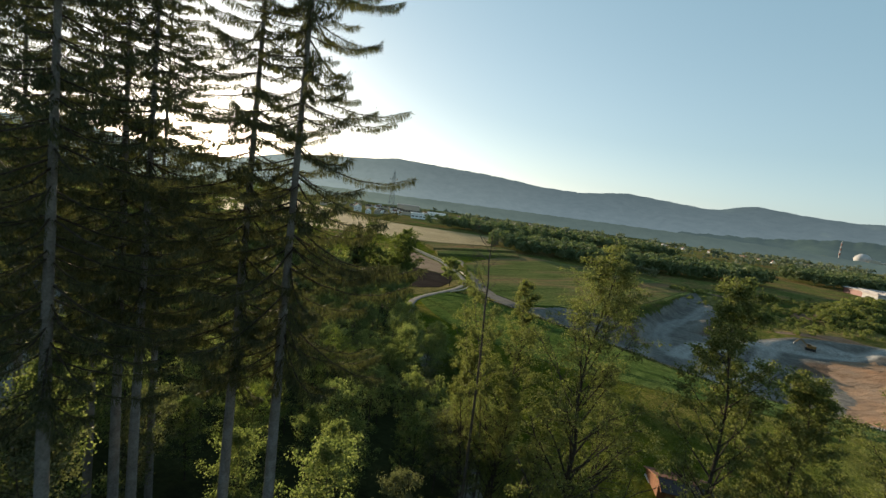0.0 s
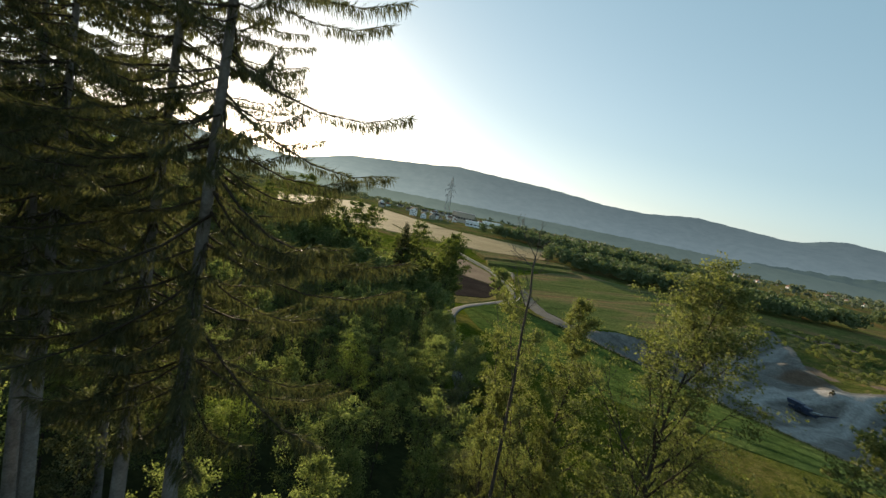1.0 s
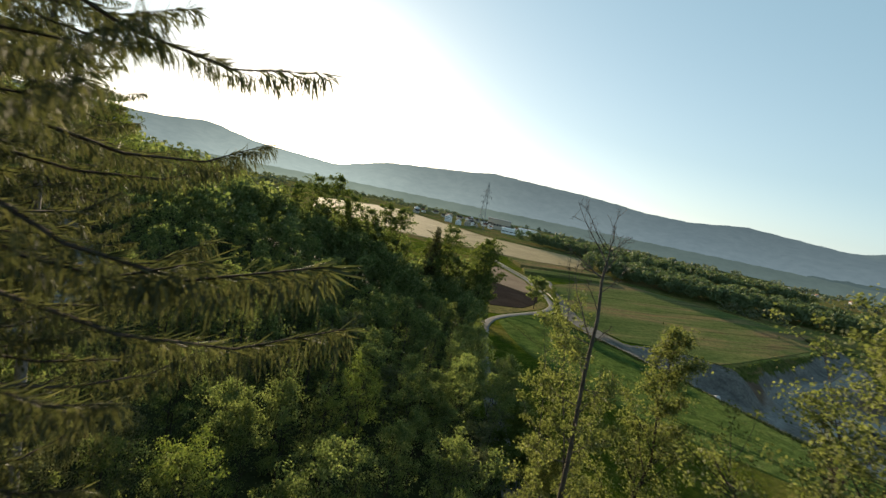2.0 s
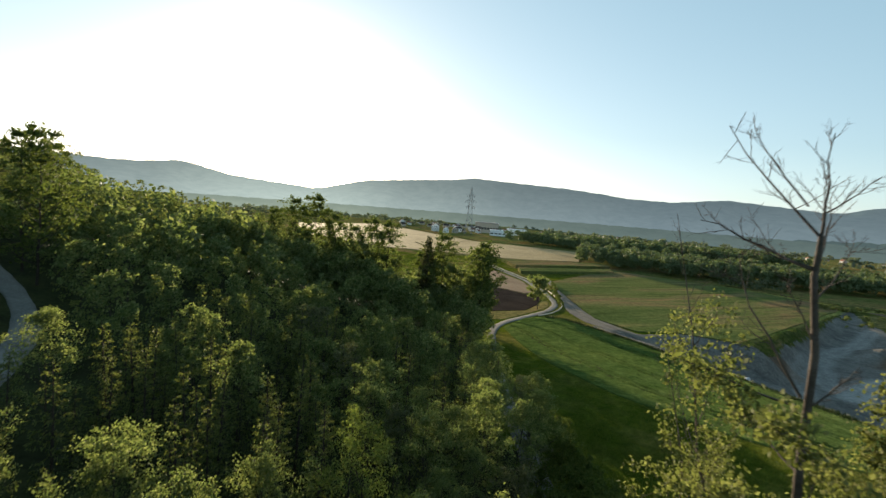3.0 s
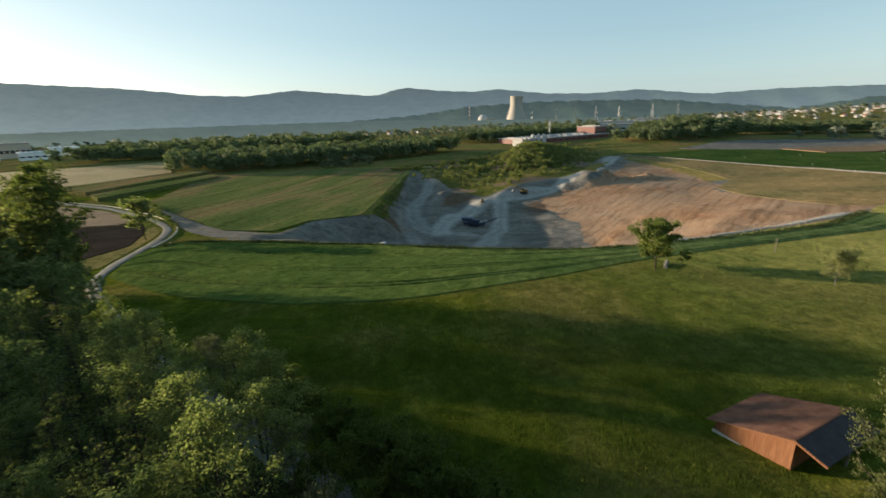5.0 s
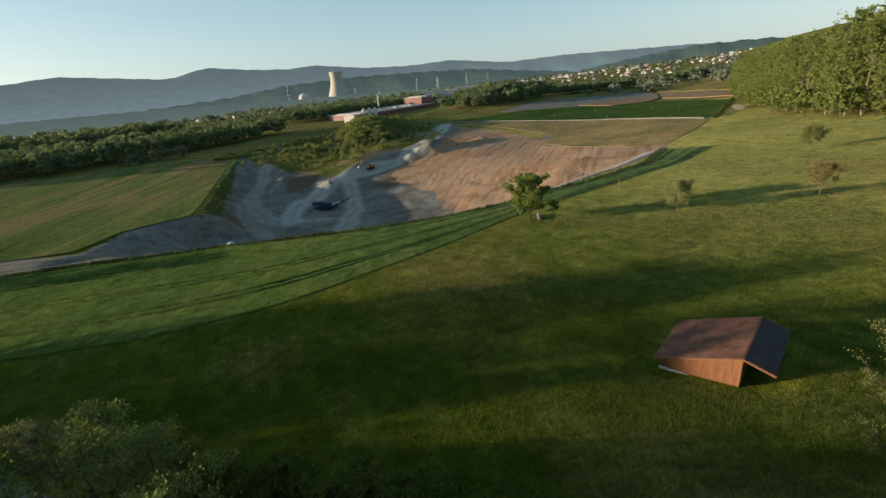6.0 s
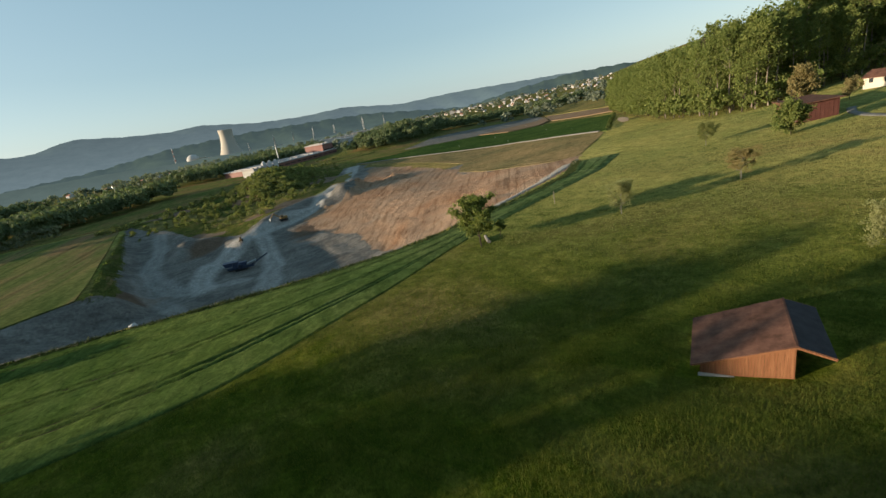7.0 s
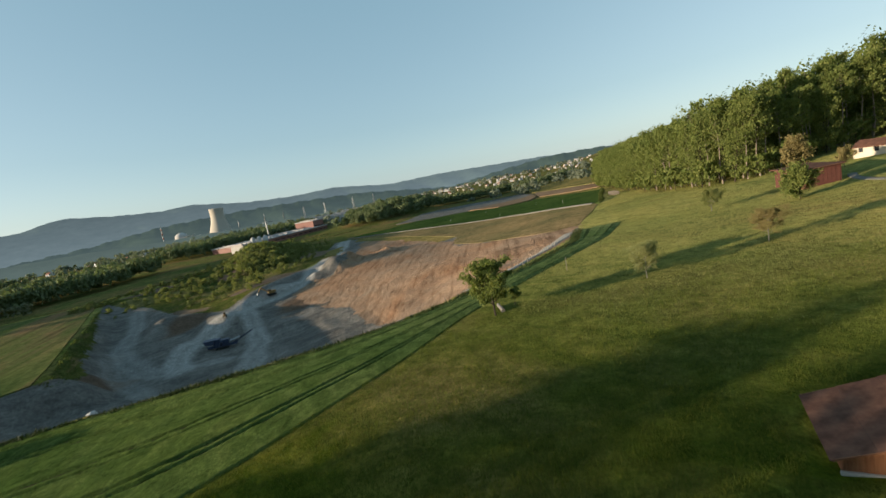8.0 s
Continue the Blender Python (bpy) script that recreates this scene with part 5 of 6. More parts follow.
# the forest above the barn
beech = [broadleaf(61 + k, 27, 4.6, 3500, 0.37, 0.03, 60, 7, 0.052, 0.0085, sides=4, fine=False) for k in range(3)]
bare_beech = [broadleaf(66 + k, 30, 3.4, 2300, 0.40, 0.46, 36, 7, 0.038, 0.0115, sides=6, fine=False) for k in range(2)]
EDGE = np.array([(222, -112), (226, -62), (220, -34), (204, -14), (194, 2), (206, 14), (240, 24), (293, 31), (360, 34), (456, 36), (520, 26)], float)
et = np.concatenate([[0], np.cumsum(np.linalg.norm(np.diff(EDGE, axis=0), axis=1))])
front, back, firs, deep_wood = [None] * 5, [], [], []
FOREST = "tall beech forest on the hillside above the meadow"
for row in range(6):
    for s in np.arange(0, et[-1], 5.4 + 0.6 * row):
        s = s + g.uniform(-2, 2)
        ex, ey = np.interp(s, et, EDGE[:, 0]), np.interp(s, et, EDGE[:, 1])
        fx, fy = np.interp(s + 6, et, EDGE[:, 0]) - np.interp(s - 6, et, EDGE[:, 0]), np.interp(s + 6, et, EDGE[:, 1]) - np.interp(s - 6, et, EDGE[:, 1])
        deep = (2 + row * 7.5 + g.uniform(-2.5, 2.5)) / math.hypot(fx, fy)
        x, y = ex + fy * deep + g.uniform(-2, 2), ey - fx * deep
        k = int(g.integers(3, 5)) if 40 < s < 185 and g.uniform() < 0.6 else int(g.integers(0, 3))
        size = g.uniform(0.93, 1.1) * (0.88 if row == 0 else 1.05) * (1 + 0.08 * float(ease(190, 120, s)) + 0.2 * float(ease(100, 40, s)))
        if row < 2:
            m = on_land(x, y, g.uniform(0, 360), size, 0.3)
            if front[k] is None:
                front[k] = plant("beech_tree", (beech + bare_beech)[k], m, LEAF_BEECH, BARK_PALE if k > 2 else BARK_DARK, "tall forest-edge beech with a long pale stem", group="beeches at the forest edge")
                front[k]["size"] = size
            else:
                copy_thing(front[k], m @ Matrix.Diagonal((1 / front[k]["size"],) * 3 + (1,)))
        elif s < 190 and g.uniform() < 0.14:
            firs.append((x, y, ground_at(x, y) - 0.3, size * 0.98, g.uniform(0, 6.3), int(g.integers(0, 2))))
        else:
            back.append((x, y, ground_at(x, y) - 0.3, size * 1.0, g.uniform(0, 6.3), int(g.integers(0, 3))))
for x, y in scatter(((268, -170), (272, -45), (300, -20), (540, -25), (560, -100), (420, -180)), 12, g):
    deep_wood.append((x, y, ground_at(x, y) - 0.3, g.uniform(1.0, 1.2) * (1 + 0.22 * float(ease(330, 270, x))), g.uniform(0, 6.3), int(g.integers(0, 3))))
light_beech = [((None, None), lobed_crown(71 + k, 28, 6.0, 760, 0.68, 20)) for k in range(3)]
skirt = [broadleaf(76 + k, 6, 3.0, 330, 0.55, 0.03, 10, 3, 0.12, 0.012, sides=3, fine=False) for k in range(2)]
places = []
for s in np.arange(0, et[-1], 4.2):
    x, y = np.interp(s, et, EDGE[:, 0]) + g.uniform(-2, 2), np.interp(s, et, EDGE[:, 1]) + g.uniform(-1.5, 2)
    places.append((x, y, ground_at(x, y) - 0.2, g.uniform(0.5, 1.5) * (1.1 if s < 190 else 1.0), g.uniform(0, 6.3), int(g.integers(0, 2))))
copse("undergrowth", skirt, places, LEAF_BEECH, BARK_DARK, "leafy undergrowth along the forest's foot", "bushes")
fir = [spruce(72 + k, 30, 4.0, 0.15, 1.2, 13, 1.0, 5, 0.18, 0.010, 0.18, 0.3, 3) for k in range(2)]
copse("forest", fir, firs, NEEDLE, BARK, "dark spruces standing among the hillside beeches", "forest")
copse("forest", light_beech, back, LEAF_BEECH, BARK, FOREST, "forest")
copse("forest", [((None, None), lobed_crown(78 + k, 28, 7.4, 260, 1.15, 16)) for k in range(3)], deep_wood, LEAF_BEECH, BARK, "closed beech canopy deep on the hillside", "forest")


# single trees on the meadow
fruit = broadleaf(81, 7.6, 2.9, 12000, 0.20, 0.18, 24, 9, 0.085, 0.022)
plant("fruit_tree", fruit, on_land(75.6, 82.4, 0, 1.1, 0.1), LEAF_BEECH, BARK_DARK, "dense rounded pear tree standing alone in the meadow")
plant("bush", broadleaf(82, 3.0, 1.2, 700, 0.24, 0.2, 9, 4, 0.12, 0.02), on_land(80.2, 79.6, 0, 1.0, 0.1), LEAF_BEECH, BARK_DARK, "small green bush beside the lone pear tree", "bush")
pale = plant("fruit_tree", broadleaf(83, 4.6, 2.2, 7200, 0.110, 0.16, 22, 7, 0.10, 0.014), on_land(82.5, 57.8, 0, 1.1, 0.1), LEAF_PALE, BARK, "small pale fruit tree with thin foliage", group="young fruit trees")
plant("fruit_tree", broadleaf(84, 4.9, 2.6, 6400, 0.120, 0.20, 22, 7, 0.10, 0.014), on_land(91.5, 36.8, 0, 1.0, 0.1), LEAF_RUST, BARK, "small brownish fruit tree in the meadow", group="young fruit trees")
plant("fruit_tree", broadleaf(85, 5.0, 2.4, 5200, 0.155, 0.18, 20, 6, 0.11, 0.016), on_land(140, 31.5, 0, 1.0, 0.1), LEAF_SHRUB, BARK, "small olive-green fruit tree in the meadow", group="young fruit trees")
copy_thing(pale, on_land(49.5, 36.5, 120, 0.85))
plant("roadside_tree", broadleaf(86, 10, 3.4, 3200, 0.34, 0.22, 20, 6, 0.08, 0.016), on_land(9.5, 226, 0, 1.3, 0.1), LEAF_FOREST, BARK_DARK, "slender tree in the bend of the farm road")
plant("bush", broadleaf(87, 6.3, 3.4, 9000, 0.27, 0.05, 24, 7, 0.16, 0.016), on_land(127, 16.5, 0, 1.0, 0.1), LEAF_BEECH, BARK_DARK, "large green bush in front of the red barn", "bush")
plant("shrub_tree", broadleaf(88, 10.5, 2.7, 6200, 0.30, 0.06, 30, 7, 0.085, 0.014), on_land(172, -2, 0, 1.15, 0.1), LEAF_RUST, BARK_DARK, "rust-coloured copper tree behind the barn")
plant("shrub_tree", broadleaf(89, 7.0, 3.2, 3600, 0.32, 0.08, 16, 5, 0.10, 0.014), on_land(164, -11, 0, 0.72, 0.1), LEAF_RUST, BARK_DARK, "small rust-coloured tree beside the house")

# bushes round the pit and on the mound
shrub = [((None, None), lobed_crown(91 + k, 3.8, 2.6, 110, 0.62, 7)) for k in range(3)]
MOUND = ((235, 262), (262, 246), (300, 262), (350, 290), (395, 330), (380, 352), (320, 330), (262, 300))
places = [(x, y, ground_at(x, y) - 0.2, g.uniform(0.6, 1.5), g.uniform(0, 6.3), int(g.integers(0, 3))) for x, y in scatter(MOUND, 4.6, g)]
places += [(x, y, ground_at(x, y) - 0.2, g.uniform(0.4, 0.8), g.uniform(0, 6.3), int(g.integers(0, 3))) for x, y in scatter(((165, 283), (215, 268), (262, 240), (275, 258), (220, 300), (180, 312)), 8, g)]
places += [(x, y, ground_at(x, y) - 0.2, g.uniform(0.3, 1.0), g.uniform(0, 6.3), int(g.integers(0, 3))) for x, y in scatter(((200, 300), (240, 275), (330, 255), (480, 340), (470, 385), (330, 360), (230, 330)), 12, g)]
places += [(x, y, ground_at(x, y) - 0.2, g.uniform(0.35, 0.95), g.uniform(0, 6.3), int(g.integers(0, 3))) for x, y in scatter(((186, 222), (262, 230), (330, 262), (395, 330), (320, 335), (240, 300), (206, 318), (178, 250)), 6.5, g)]
places += [(x, y, ground_at(x, y) - 0.2, g.uniform(0.5, 1.0), g.uniform(0, 6.3), int(g.integers(0, 3))) for x, y in scatter(((170, 318), (300, 322), (420, 372), (415, 378), (298, 328), (170, 325)), 4.0, g)]
copse("shrubs", shrub, places, LEAF_SHRUB, BARK_DARK, "rough green shrubs on the mound behind the pit", "bushes")
places = [(x, y, ground_at(x, y) - 0.2, g.uniform(1.3, 2.2), g.uniform(0, 6.3), int(g.integers(0, 3))) for x, y in [(150 + 5 * k + g.uniform(-1, 1), 384 - 1.6 * k + g.uniform(-2, 2)) for k in range(8)]]
copse("hedge", shrub, places, LEAF_GREY, BARK_DARK, "pale bushy hedge at the field's end", "hedge")

places = [(x, y, ground_at(x, y) - 0.1, g.uniform(0.35, 0.6), g.uniform(0, 6.3), int(g.integers(0, 3))) for x, y in [(256 + 2.4 * k + g.uniform(-0.6, 0.6), 50.6 - 0.22 * k + g.uniform(-0.7, 0.7)) for k in range(50)]]
copse("hedge", shrub, places, LEAF_DARK, BARK_DARK, "dark low hedge along the green field's end", "hedge")

places = [(x, y, ground_at(x, y) - 0.1, g.uniform(0.35, 0.75), g.uniform(0, 6.3), int(g.integers(0, 3))) for x, y in [(20.5 + 0.5 * math.sin(k) + g.uniform(-0.6, 0.9), 298 - 3.0 * k + g.uniform(-1, 1)) for k in range(20)]]
copse("hedge", shrub, places, LEAF_DARK, BARK_DARK, "dark low hedge between the road's bend and the track", "hedge")

# woods on the plain
far_tree = [((None, None), lobed_crown(101 + k, 14.5, 5.6, 230, 1.15, 11)) for k in range(4)]
WOODS = (((52, 452), (80, 424), (130, 400), (268, 396), (330, 420), (300, 470), (180, 480), (70, 520)),
         ((500, 340), (500, 284), (552, 243), (640, 240), (700, 290), (660, 360)), ((690, 275), (800, 150), (870, 160), (760, 300)), ((860, 110), (1000, 40), (1050, 60), (900, 150)), ((-20, 640), (60, 600), (330, 600), (300, 680), (40, 700)), ((420, 470), (640, 470), (760, 520), (700, 600), (480, 560), (400, 520)))
places = [(x, y, ground_at(x, y) - 0.5, g.uniform(0.85, 1.25), g.uniform(0, 6.3), int(g.integers(0, 4))) for w in WOODS for x, y in scatter(w, 8.6, g)]

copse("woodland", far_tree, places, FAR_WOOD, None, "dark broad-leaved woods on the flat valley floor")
big_tree = [((None, None), lobed_crown(111 + k, 14, 9.5, 84, 2.6, 7)) for k in range(4)]
places = []
for k in range(2000):
    dist, a = 640 + 2500 * g.uniform() ** 1.15, math.radians(g.uniform(-50, 92))
    x, y = dist * math.sin(a) - 5, dist * math.cos(a) + 41
    if dist > 1750 and math.degrees(a) < 41:
        continue
    if math.sin(x * 0.011 + 2 * math.sin(y * 0.004)) + math.sin(y * 0.017 + 1.0 + math.sin(x * 0.005)) < -0.25:
        continue
    if (47 < math.degrees(a) < 61 and dist < 720) or math.hypot(x - 2125, y - 1935) < 130 or (x < 80 and y < 830 and x > -330):
        continue
    places.append((x, y, ground_at(x, y) - 1, g.uniform(0.6, 1.3), g.uniform(0, 6.3), int(g.integers(0, 4))))
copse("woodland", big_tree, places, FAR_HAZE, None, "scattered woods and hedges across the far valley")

# ---------- meadow grass ----------


def tufts(name, n, x0, x1, y0, y1, keep, tall, wide, material, label, focus=None):
    g2 = np.random.default_rng(n)
    x, y = g2.uniform(x0, x1, n), g2.uniform(y0, y1, n)
    ok = keep(x, y)
    if focus:
        ok &= g2.uniform(size=n) < np.clip(focus[2] / (np.hypot(x - focus[0], y - focus[1]) + 1), 0, 1) ** 1.5
    x, y = x[ok], y[ok]
    z = land(x, y)
    c = np.stack([x, y, z - 0.03], 1)
    vs = []
    for k in range(3):
        a = g2.uniform(0, 6.3, len(x))
        side = np.stack([np.cos(a), np.sin(a), np.zeros_like(a)], 1)
        hgt = (tall * g2.uniform(0.5, 1.25, len(x)) * (1 + 0.35 * waves(x, y, 0.6)))[:, None]
        tip = np.stack([g2.normal(0, 0.28, len(x)), g2.normal(0, 0.28, len(x)), np.ones(len(x))], 1) * hgt
        o = np.stack([g2.normal(0, 0.16, len(x)), g2.normal(0, 0.16, len(x)), np.zeros(len(x))], 1)
        vs.append(np.stack([c + o - side * wide, c + o + side * wide, c + o + tip], 1))
    v = np.concatenate(vs).reshape(-1, 3)
    me = raw_mesh(name, v, np.arange(len(v)).reshape(-1, 3))
    me.materials.append(material)
    return tagged(new(name, me), label, "grass", kind="stuff")


def upper(a, b):
    """The drier upper meadow, with a ragged border."""
    return a - 0.25 * b + 10 * waves(a, b, 0.25) + 45 * ((np.sin(a * 12.9898 + b * 78.233) * 43758.5453) % 1) > 88


SHED_AREA = ((29.2, 47.6), (31.6, 57.8), (39.6, 56.2), (37.5, 45.8))
MEADOW_AREA = ((9, 46), (9, 60), (8, 88), (2, 110), (-3, 140), (0, 168), (8, 141.5), (20, 120.5), (34, 106.5), (62, 94), (80, 88.5), (103, 77.5), (121, 67), (120, 30), (40, 25), (26, 32))
tufts("meadow_grass", 640000, -4, 122, 24, 164, lambda a, b: (poly_side(MEADOW_AREA, a, b) > 0) & (poly_side(SHED_AREA, a, b) < 0) & ~upper(a, b), 0.40, 0.015, BLADE, "long uncut meadow grass with pale seed heads", (12, 66, 26))

FAR_MEADOW = ((104, 76), (136, 58), (162, 52), (246, 53), (350, 38), (300, 33), (226, 24), (193, 12), (165, 4), (140, -8), (110, -10), (60, 12), (40, 26), (110, 30))
tufts("meadow_grass", 190000, 40, 350, -10, 80, lambda a, b: ((poly_side(FAR_MEADOW, a, b) > 0) | (poly_side(MEADOW_AREA, a, b) > 0)) & upper(a, b) & (poly_side(SHED_AREA, a, b) < 0) & ((poly_side(((140, 0), (161, 0), (161, 11), (140, 11)), a, b) < 0)), 0.22, 0.035, DRY_BLADE, "long pale meadow grass below the forest", (60, 45, 75))

# tall weeds along the crop's upper edge, above the pit
EDGE_LINE = along(CROP_TOP, 400)


def near_edge(a, b):
    d = np.min(np.hypot(a[:, None] - EDGE_LINE[None, 20::3, 0], b[:, None] - EDGE_LINE[None, 20::3, 1]), 1)
    return (d < 1.5) & (poly_side(PIT, a, b) < 2)


tufts("verge_weeds", 150000, 12, 165, 62, 216, near_edge, 0.85, 0.14, VERGE, "tall weeds on the verge between crop and pit")


def on_bank(a, b):
    t = np.clip(((a - 84) * 106 + (b - 203) * 119) / (106.0 ** 2 + 119.0 ** 2), 0.02, 1)
    d = np.hypot(a - 84 - t * 106, b - 203 - t * 119)
    return (d < 4.8 - 4.6 * t + 1.0 * waves(a, b, 0.5)) & (t < 0.9) & (poly_side(PIT, a, b) > -0.5)


tufts("bank_weeds", 26000, 78, 195, 198, 326, on_bank, 0.45, 0.12, LEAF_DARK, "rough weeds on the bank between grass field and pit")

# ---------- the field shed ----------


def field_shed():
    z0 = 13.6
    ob = thing("field_shed", pose(30.75, 50.75, z0, 0, 0, -13.0), "orange timber field shed with a weathered red lean roof", "shed")
    # local axes: x along the ridge, y towards the low eave; the open bay lies on the other side
    length, run, bay, ridge, low, bay_eave = 6.9, 5.9, 1.9, 2.9, 0.75, 2.3
    slope = (ridge - low) / run
    top = lambda y: ridge - slope * y - 0.12
    n = 30
    w = (run - 0.3) / n
    for side, x in (("near", 0.0), ("far", length - 0.25)):
        for k in range(n):
            y = 0.05 + (k + 0.5) * w
            bm = box_bm(0.03, w * 0.95, max(0.2, top(y) + 1.5 - 0.02 * (k % 3)), (x + 0.006 * (k % 2), y, -1.5))
            part("board", bm, BOARD, ob)
    for k in range(30):
        part("board", box_bm(length / 30 * 0.95, 0.03, top(run - 0.3) + 1.5, (length * (k + 0.5) / 30 - 0.1, run - 0.25 + 0.006 * (k % 2), -1.5)), BOARD, ob)
        part("board", box_bm(length / 30 * 0.95, 0.03, ridge - 0.2, (length * (k + 0.5) / 30 - 0.1, 0.02 + 0.006 * (k % 2), 0)), BOARD, ob)
    bm = box_bm(0.16, run - 0.2, 0.4, (-0.09, run / 2, -0.6))
    part("footing", bm, CONCRETE, ob, "pale concrete footing")
    bm = box_bm(length + 0.3, 0.2, 0.6, (length / 2 - 0.1, run - 0.12, -1.4))
    part("footing", bm, CONCRETE, ob, "pale concrete footing")
    part("floor_slab", box_bm(length, bay + 0.2, 0.3, (length / 2, -bay / 2, -0.22)), CONCRETE, ob, "pale concrete floor slab")
    # the long roof in three overlapping courses
    ang = Matrix.Rotation(-math.atan(slope), 4, "X")
    lng = (run + 0.35) / math.cos(math.atan(slope))
    for k in range(3):
        bm = box_bm(length + 0.7, lng / 3 + 0.1, 0.07, bevel=0.012)
        bmesh.ops.transform(bm, matrix=Matrix.Translation((length / 2, 0, ridge - 0.045 * k)) @ ang @ Matrix.Translation((0, lng * (k + 0.5) / 3, -0.04)), verts=bm.verts)
        part("roof_sheet", bm, ROOF_RED, ob, "weathered brownish red roof sheet")
        if k:
            bm = box_bm(length + 0.68, 0.05, 0.03)
            bmesh.ops.transform(bm, matrix=Matrix.Translation((length / 2, 0, ridge - 0.045 * (k - 1))) @ ang @ Matrix.Translation((0, lng * k / 3 + 0.03, -0.01)), verts=bm.verts)
            part("roof_seam", bm, ROOF_DARK, ob, "dark lapped seam")
    # the short roof over the open bay
    s2 = (ridge - bay_eave) / bay
    l2 = (bay + 0.2) / math.cos(math.atan(s2))
    bm = box_bm(length + 0.7, l2, 0.08, bevel=0.015)
    bmesh.ops.transform(bm, matrix=Matrix.Translation((length / 2, 0, ridge - 0.01)) @ Matrix.Rotation(math.atan(s2), 4, "X") @ Matrix.Translation((0, -l2 / 2, -0.05)), verts=bm.verts)
    part("bay_roof", bm, ROOF_DARK, ob, "dark roof felt over the open bay")
    part("ridge_cap", beam_bm((-0.36, 0, ridge + 0.03), (length + 0.36, 0, ridge + 0.03), 0.16, None, 0.07), ROOF_RED, ob)
    for x in (-0.33, length + 0.33):
        part("bargeboard", beam_bm((x, -0.02, ridge - 0.09), (x, -bay - 0.2, bay_eave - 0.13), 0.04, None, 0.2), BOARD, ob, "pale larch bargeboard")
        part("bargeboard", beam_bm((x, 0.0, ridge - 0.13), (x, run + 0.3, low - 0.22), 0.035, None, 0.12), BOARD, ob)
    for x in (length / 2, length - 0.15):
        part("post", box_bm(0.14, 0.14, bay_eave - 0.1, (x, -bay + 0.1, 0.05), 0.01), WOODPOST, ob)
        part("rafter", beam_bm((x, 0, ridge - 0.16), (x, -bay, bay_eave - 0.18), 0.08, None, 0.12), WOODPOST, ob)
    part("eave_beam", beam_bm((-0.2, -bay + 0.1, bay_eave - 0.14), (length + 0.2, -bay + 0.1, bay_eave - 0.14), 0.12), WOODPOST, ob)
    return ob


field_shed()


# ---------- the barn and the house above the meadow ----------


def gable_house(name, m, sx, sy, wall_h, rise, walls, roof, label, category="house", group="", rows=2, cols=3, chimney=True, over=0.5):
    """A house with gables at its two ends, windows on all sides and a tiled roof."""
    ob = thing(name, m, label, category, group)
    sec = [(-sx / 2, -2), (sx / 2, -2), (sx / 2, wall_h), (0, wall_h + rise), (-sx / 2, wall_h)]
    part("wall", prism_bm(sec, sy), walls, ob)
    k = rise / (sx / 2)
    t = 0.25
    e = sx / 2 + over
    bm = prism_bm([(0, wall_h + rise + t), (-e, wall_h - over * k + t), (-e, wall_h - over * k), (0, wall_h + rise), (e, wall_h - over * k), (e, wall_h - over * k + t)], sy + 2 * over)
    r = part("roof", bm, roof, ob)
    if chimney:
        part("chimney", box_bm(0.7, 0.7, 1.8, (sx * 0.15, sy * 0.2, wall_h + rise - 0.8)), CREAM, r)
    for s in (-1, 1):
        for i in range(cols):
            for j in range(rows):
                part("window", box_bm(0.08, 1.1, 1.3, (s * (sx / 2 + 0.01), sy * ((i + 0.5) / cols - 0.5), 0.9 + 2.7 * j)), DARKGLASS, ob)
                part("window", box_bm(1.1, 0.08, 1.3, (sx * ((i + 0.5) / cols - 0.5) * 0.8, s * (sy / 2 + 0.01), 0.9 + 2.7 * j)), DARKGLASS, ob)
    return ob


def barn():
    """A long low barn whose end wall and shallow roof are turned to the valley."""
    ob = thing("barn", pose(148.5, 5.6, 16.2, 0, 0, 3), "dark red boarded barn with a low pitched roof", "barn")
    # local axes: x along the barn, its end wall at -x
    sx, sy, low, high = 15.0, 8.0, 4.5, 5.0
    turn = Matrix.Rotation(radians(90), 4, "Z")
    part("wall", prism_bm([(-sy / 2, -2.5), (sy / 2, -2.5), (sy / 2, low), (-sy / 2, high)], sx, m=turn), BRICK, ob)
    k = (high - low) / sy
    e = sy / 2 + 0.8
    part("roof", prism_bm([(-e, high + 0.8 * k + 0.04), (e, low - 0.8 * k + 0.04), (e, low - 0.8 * k + 0.28), (-e, high + 0.8 * k + 0.28)], sx + 1.6, m=turn), ROOF_RED, ob)
    for i in range(9):
        part("batten", box_bm(0.06, 0.06, low + 0.9, (-sx / 2 - 0.03, -sy / 2 + 0.4 + 0.95 * i, -1)), BRICK, ob)
    part("door", box_bm(3.2, 0.12, 3.0, (-3.0, sy / 2 + 0.06, 0)), WOODPOST, ob)
    return ob


barn()
gable_house("house", on_land(175, -27, 125), 8, 12, 2.5, 1.8, CREAM, ROOF_RED, "low cream farmhouse with a brown-red roof below the forest", rows=1)

# concrete bays at the forest's foot
for x, y in ((287, 40), (296, 40.5)):
    ob = thing("silage_bay", on_land(x, y, 8), "open weathered timber storage bay at the forest edge", "storage bay", "storage bays")
    for sx, sy, at in ((0.4, 3.6, (-2.2, 0, 0)), (0.4, 3.6, (2.2, 0, 0)), (4.8, 0.4, (0, -1.7, 0))):
        part("wall_panel", box_bm(sx, sy, 1.9, at, 0.03), WOODPOST, ob)

# ---------- machines in the pit ----------


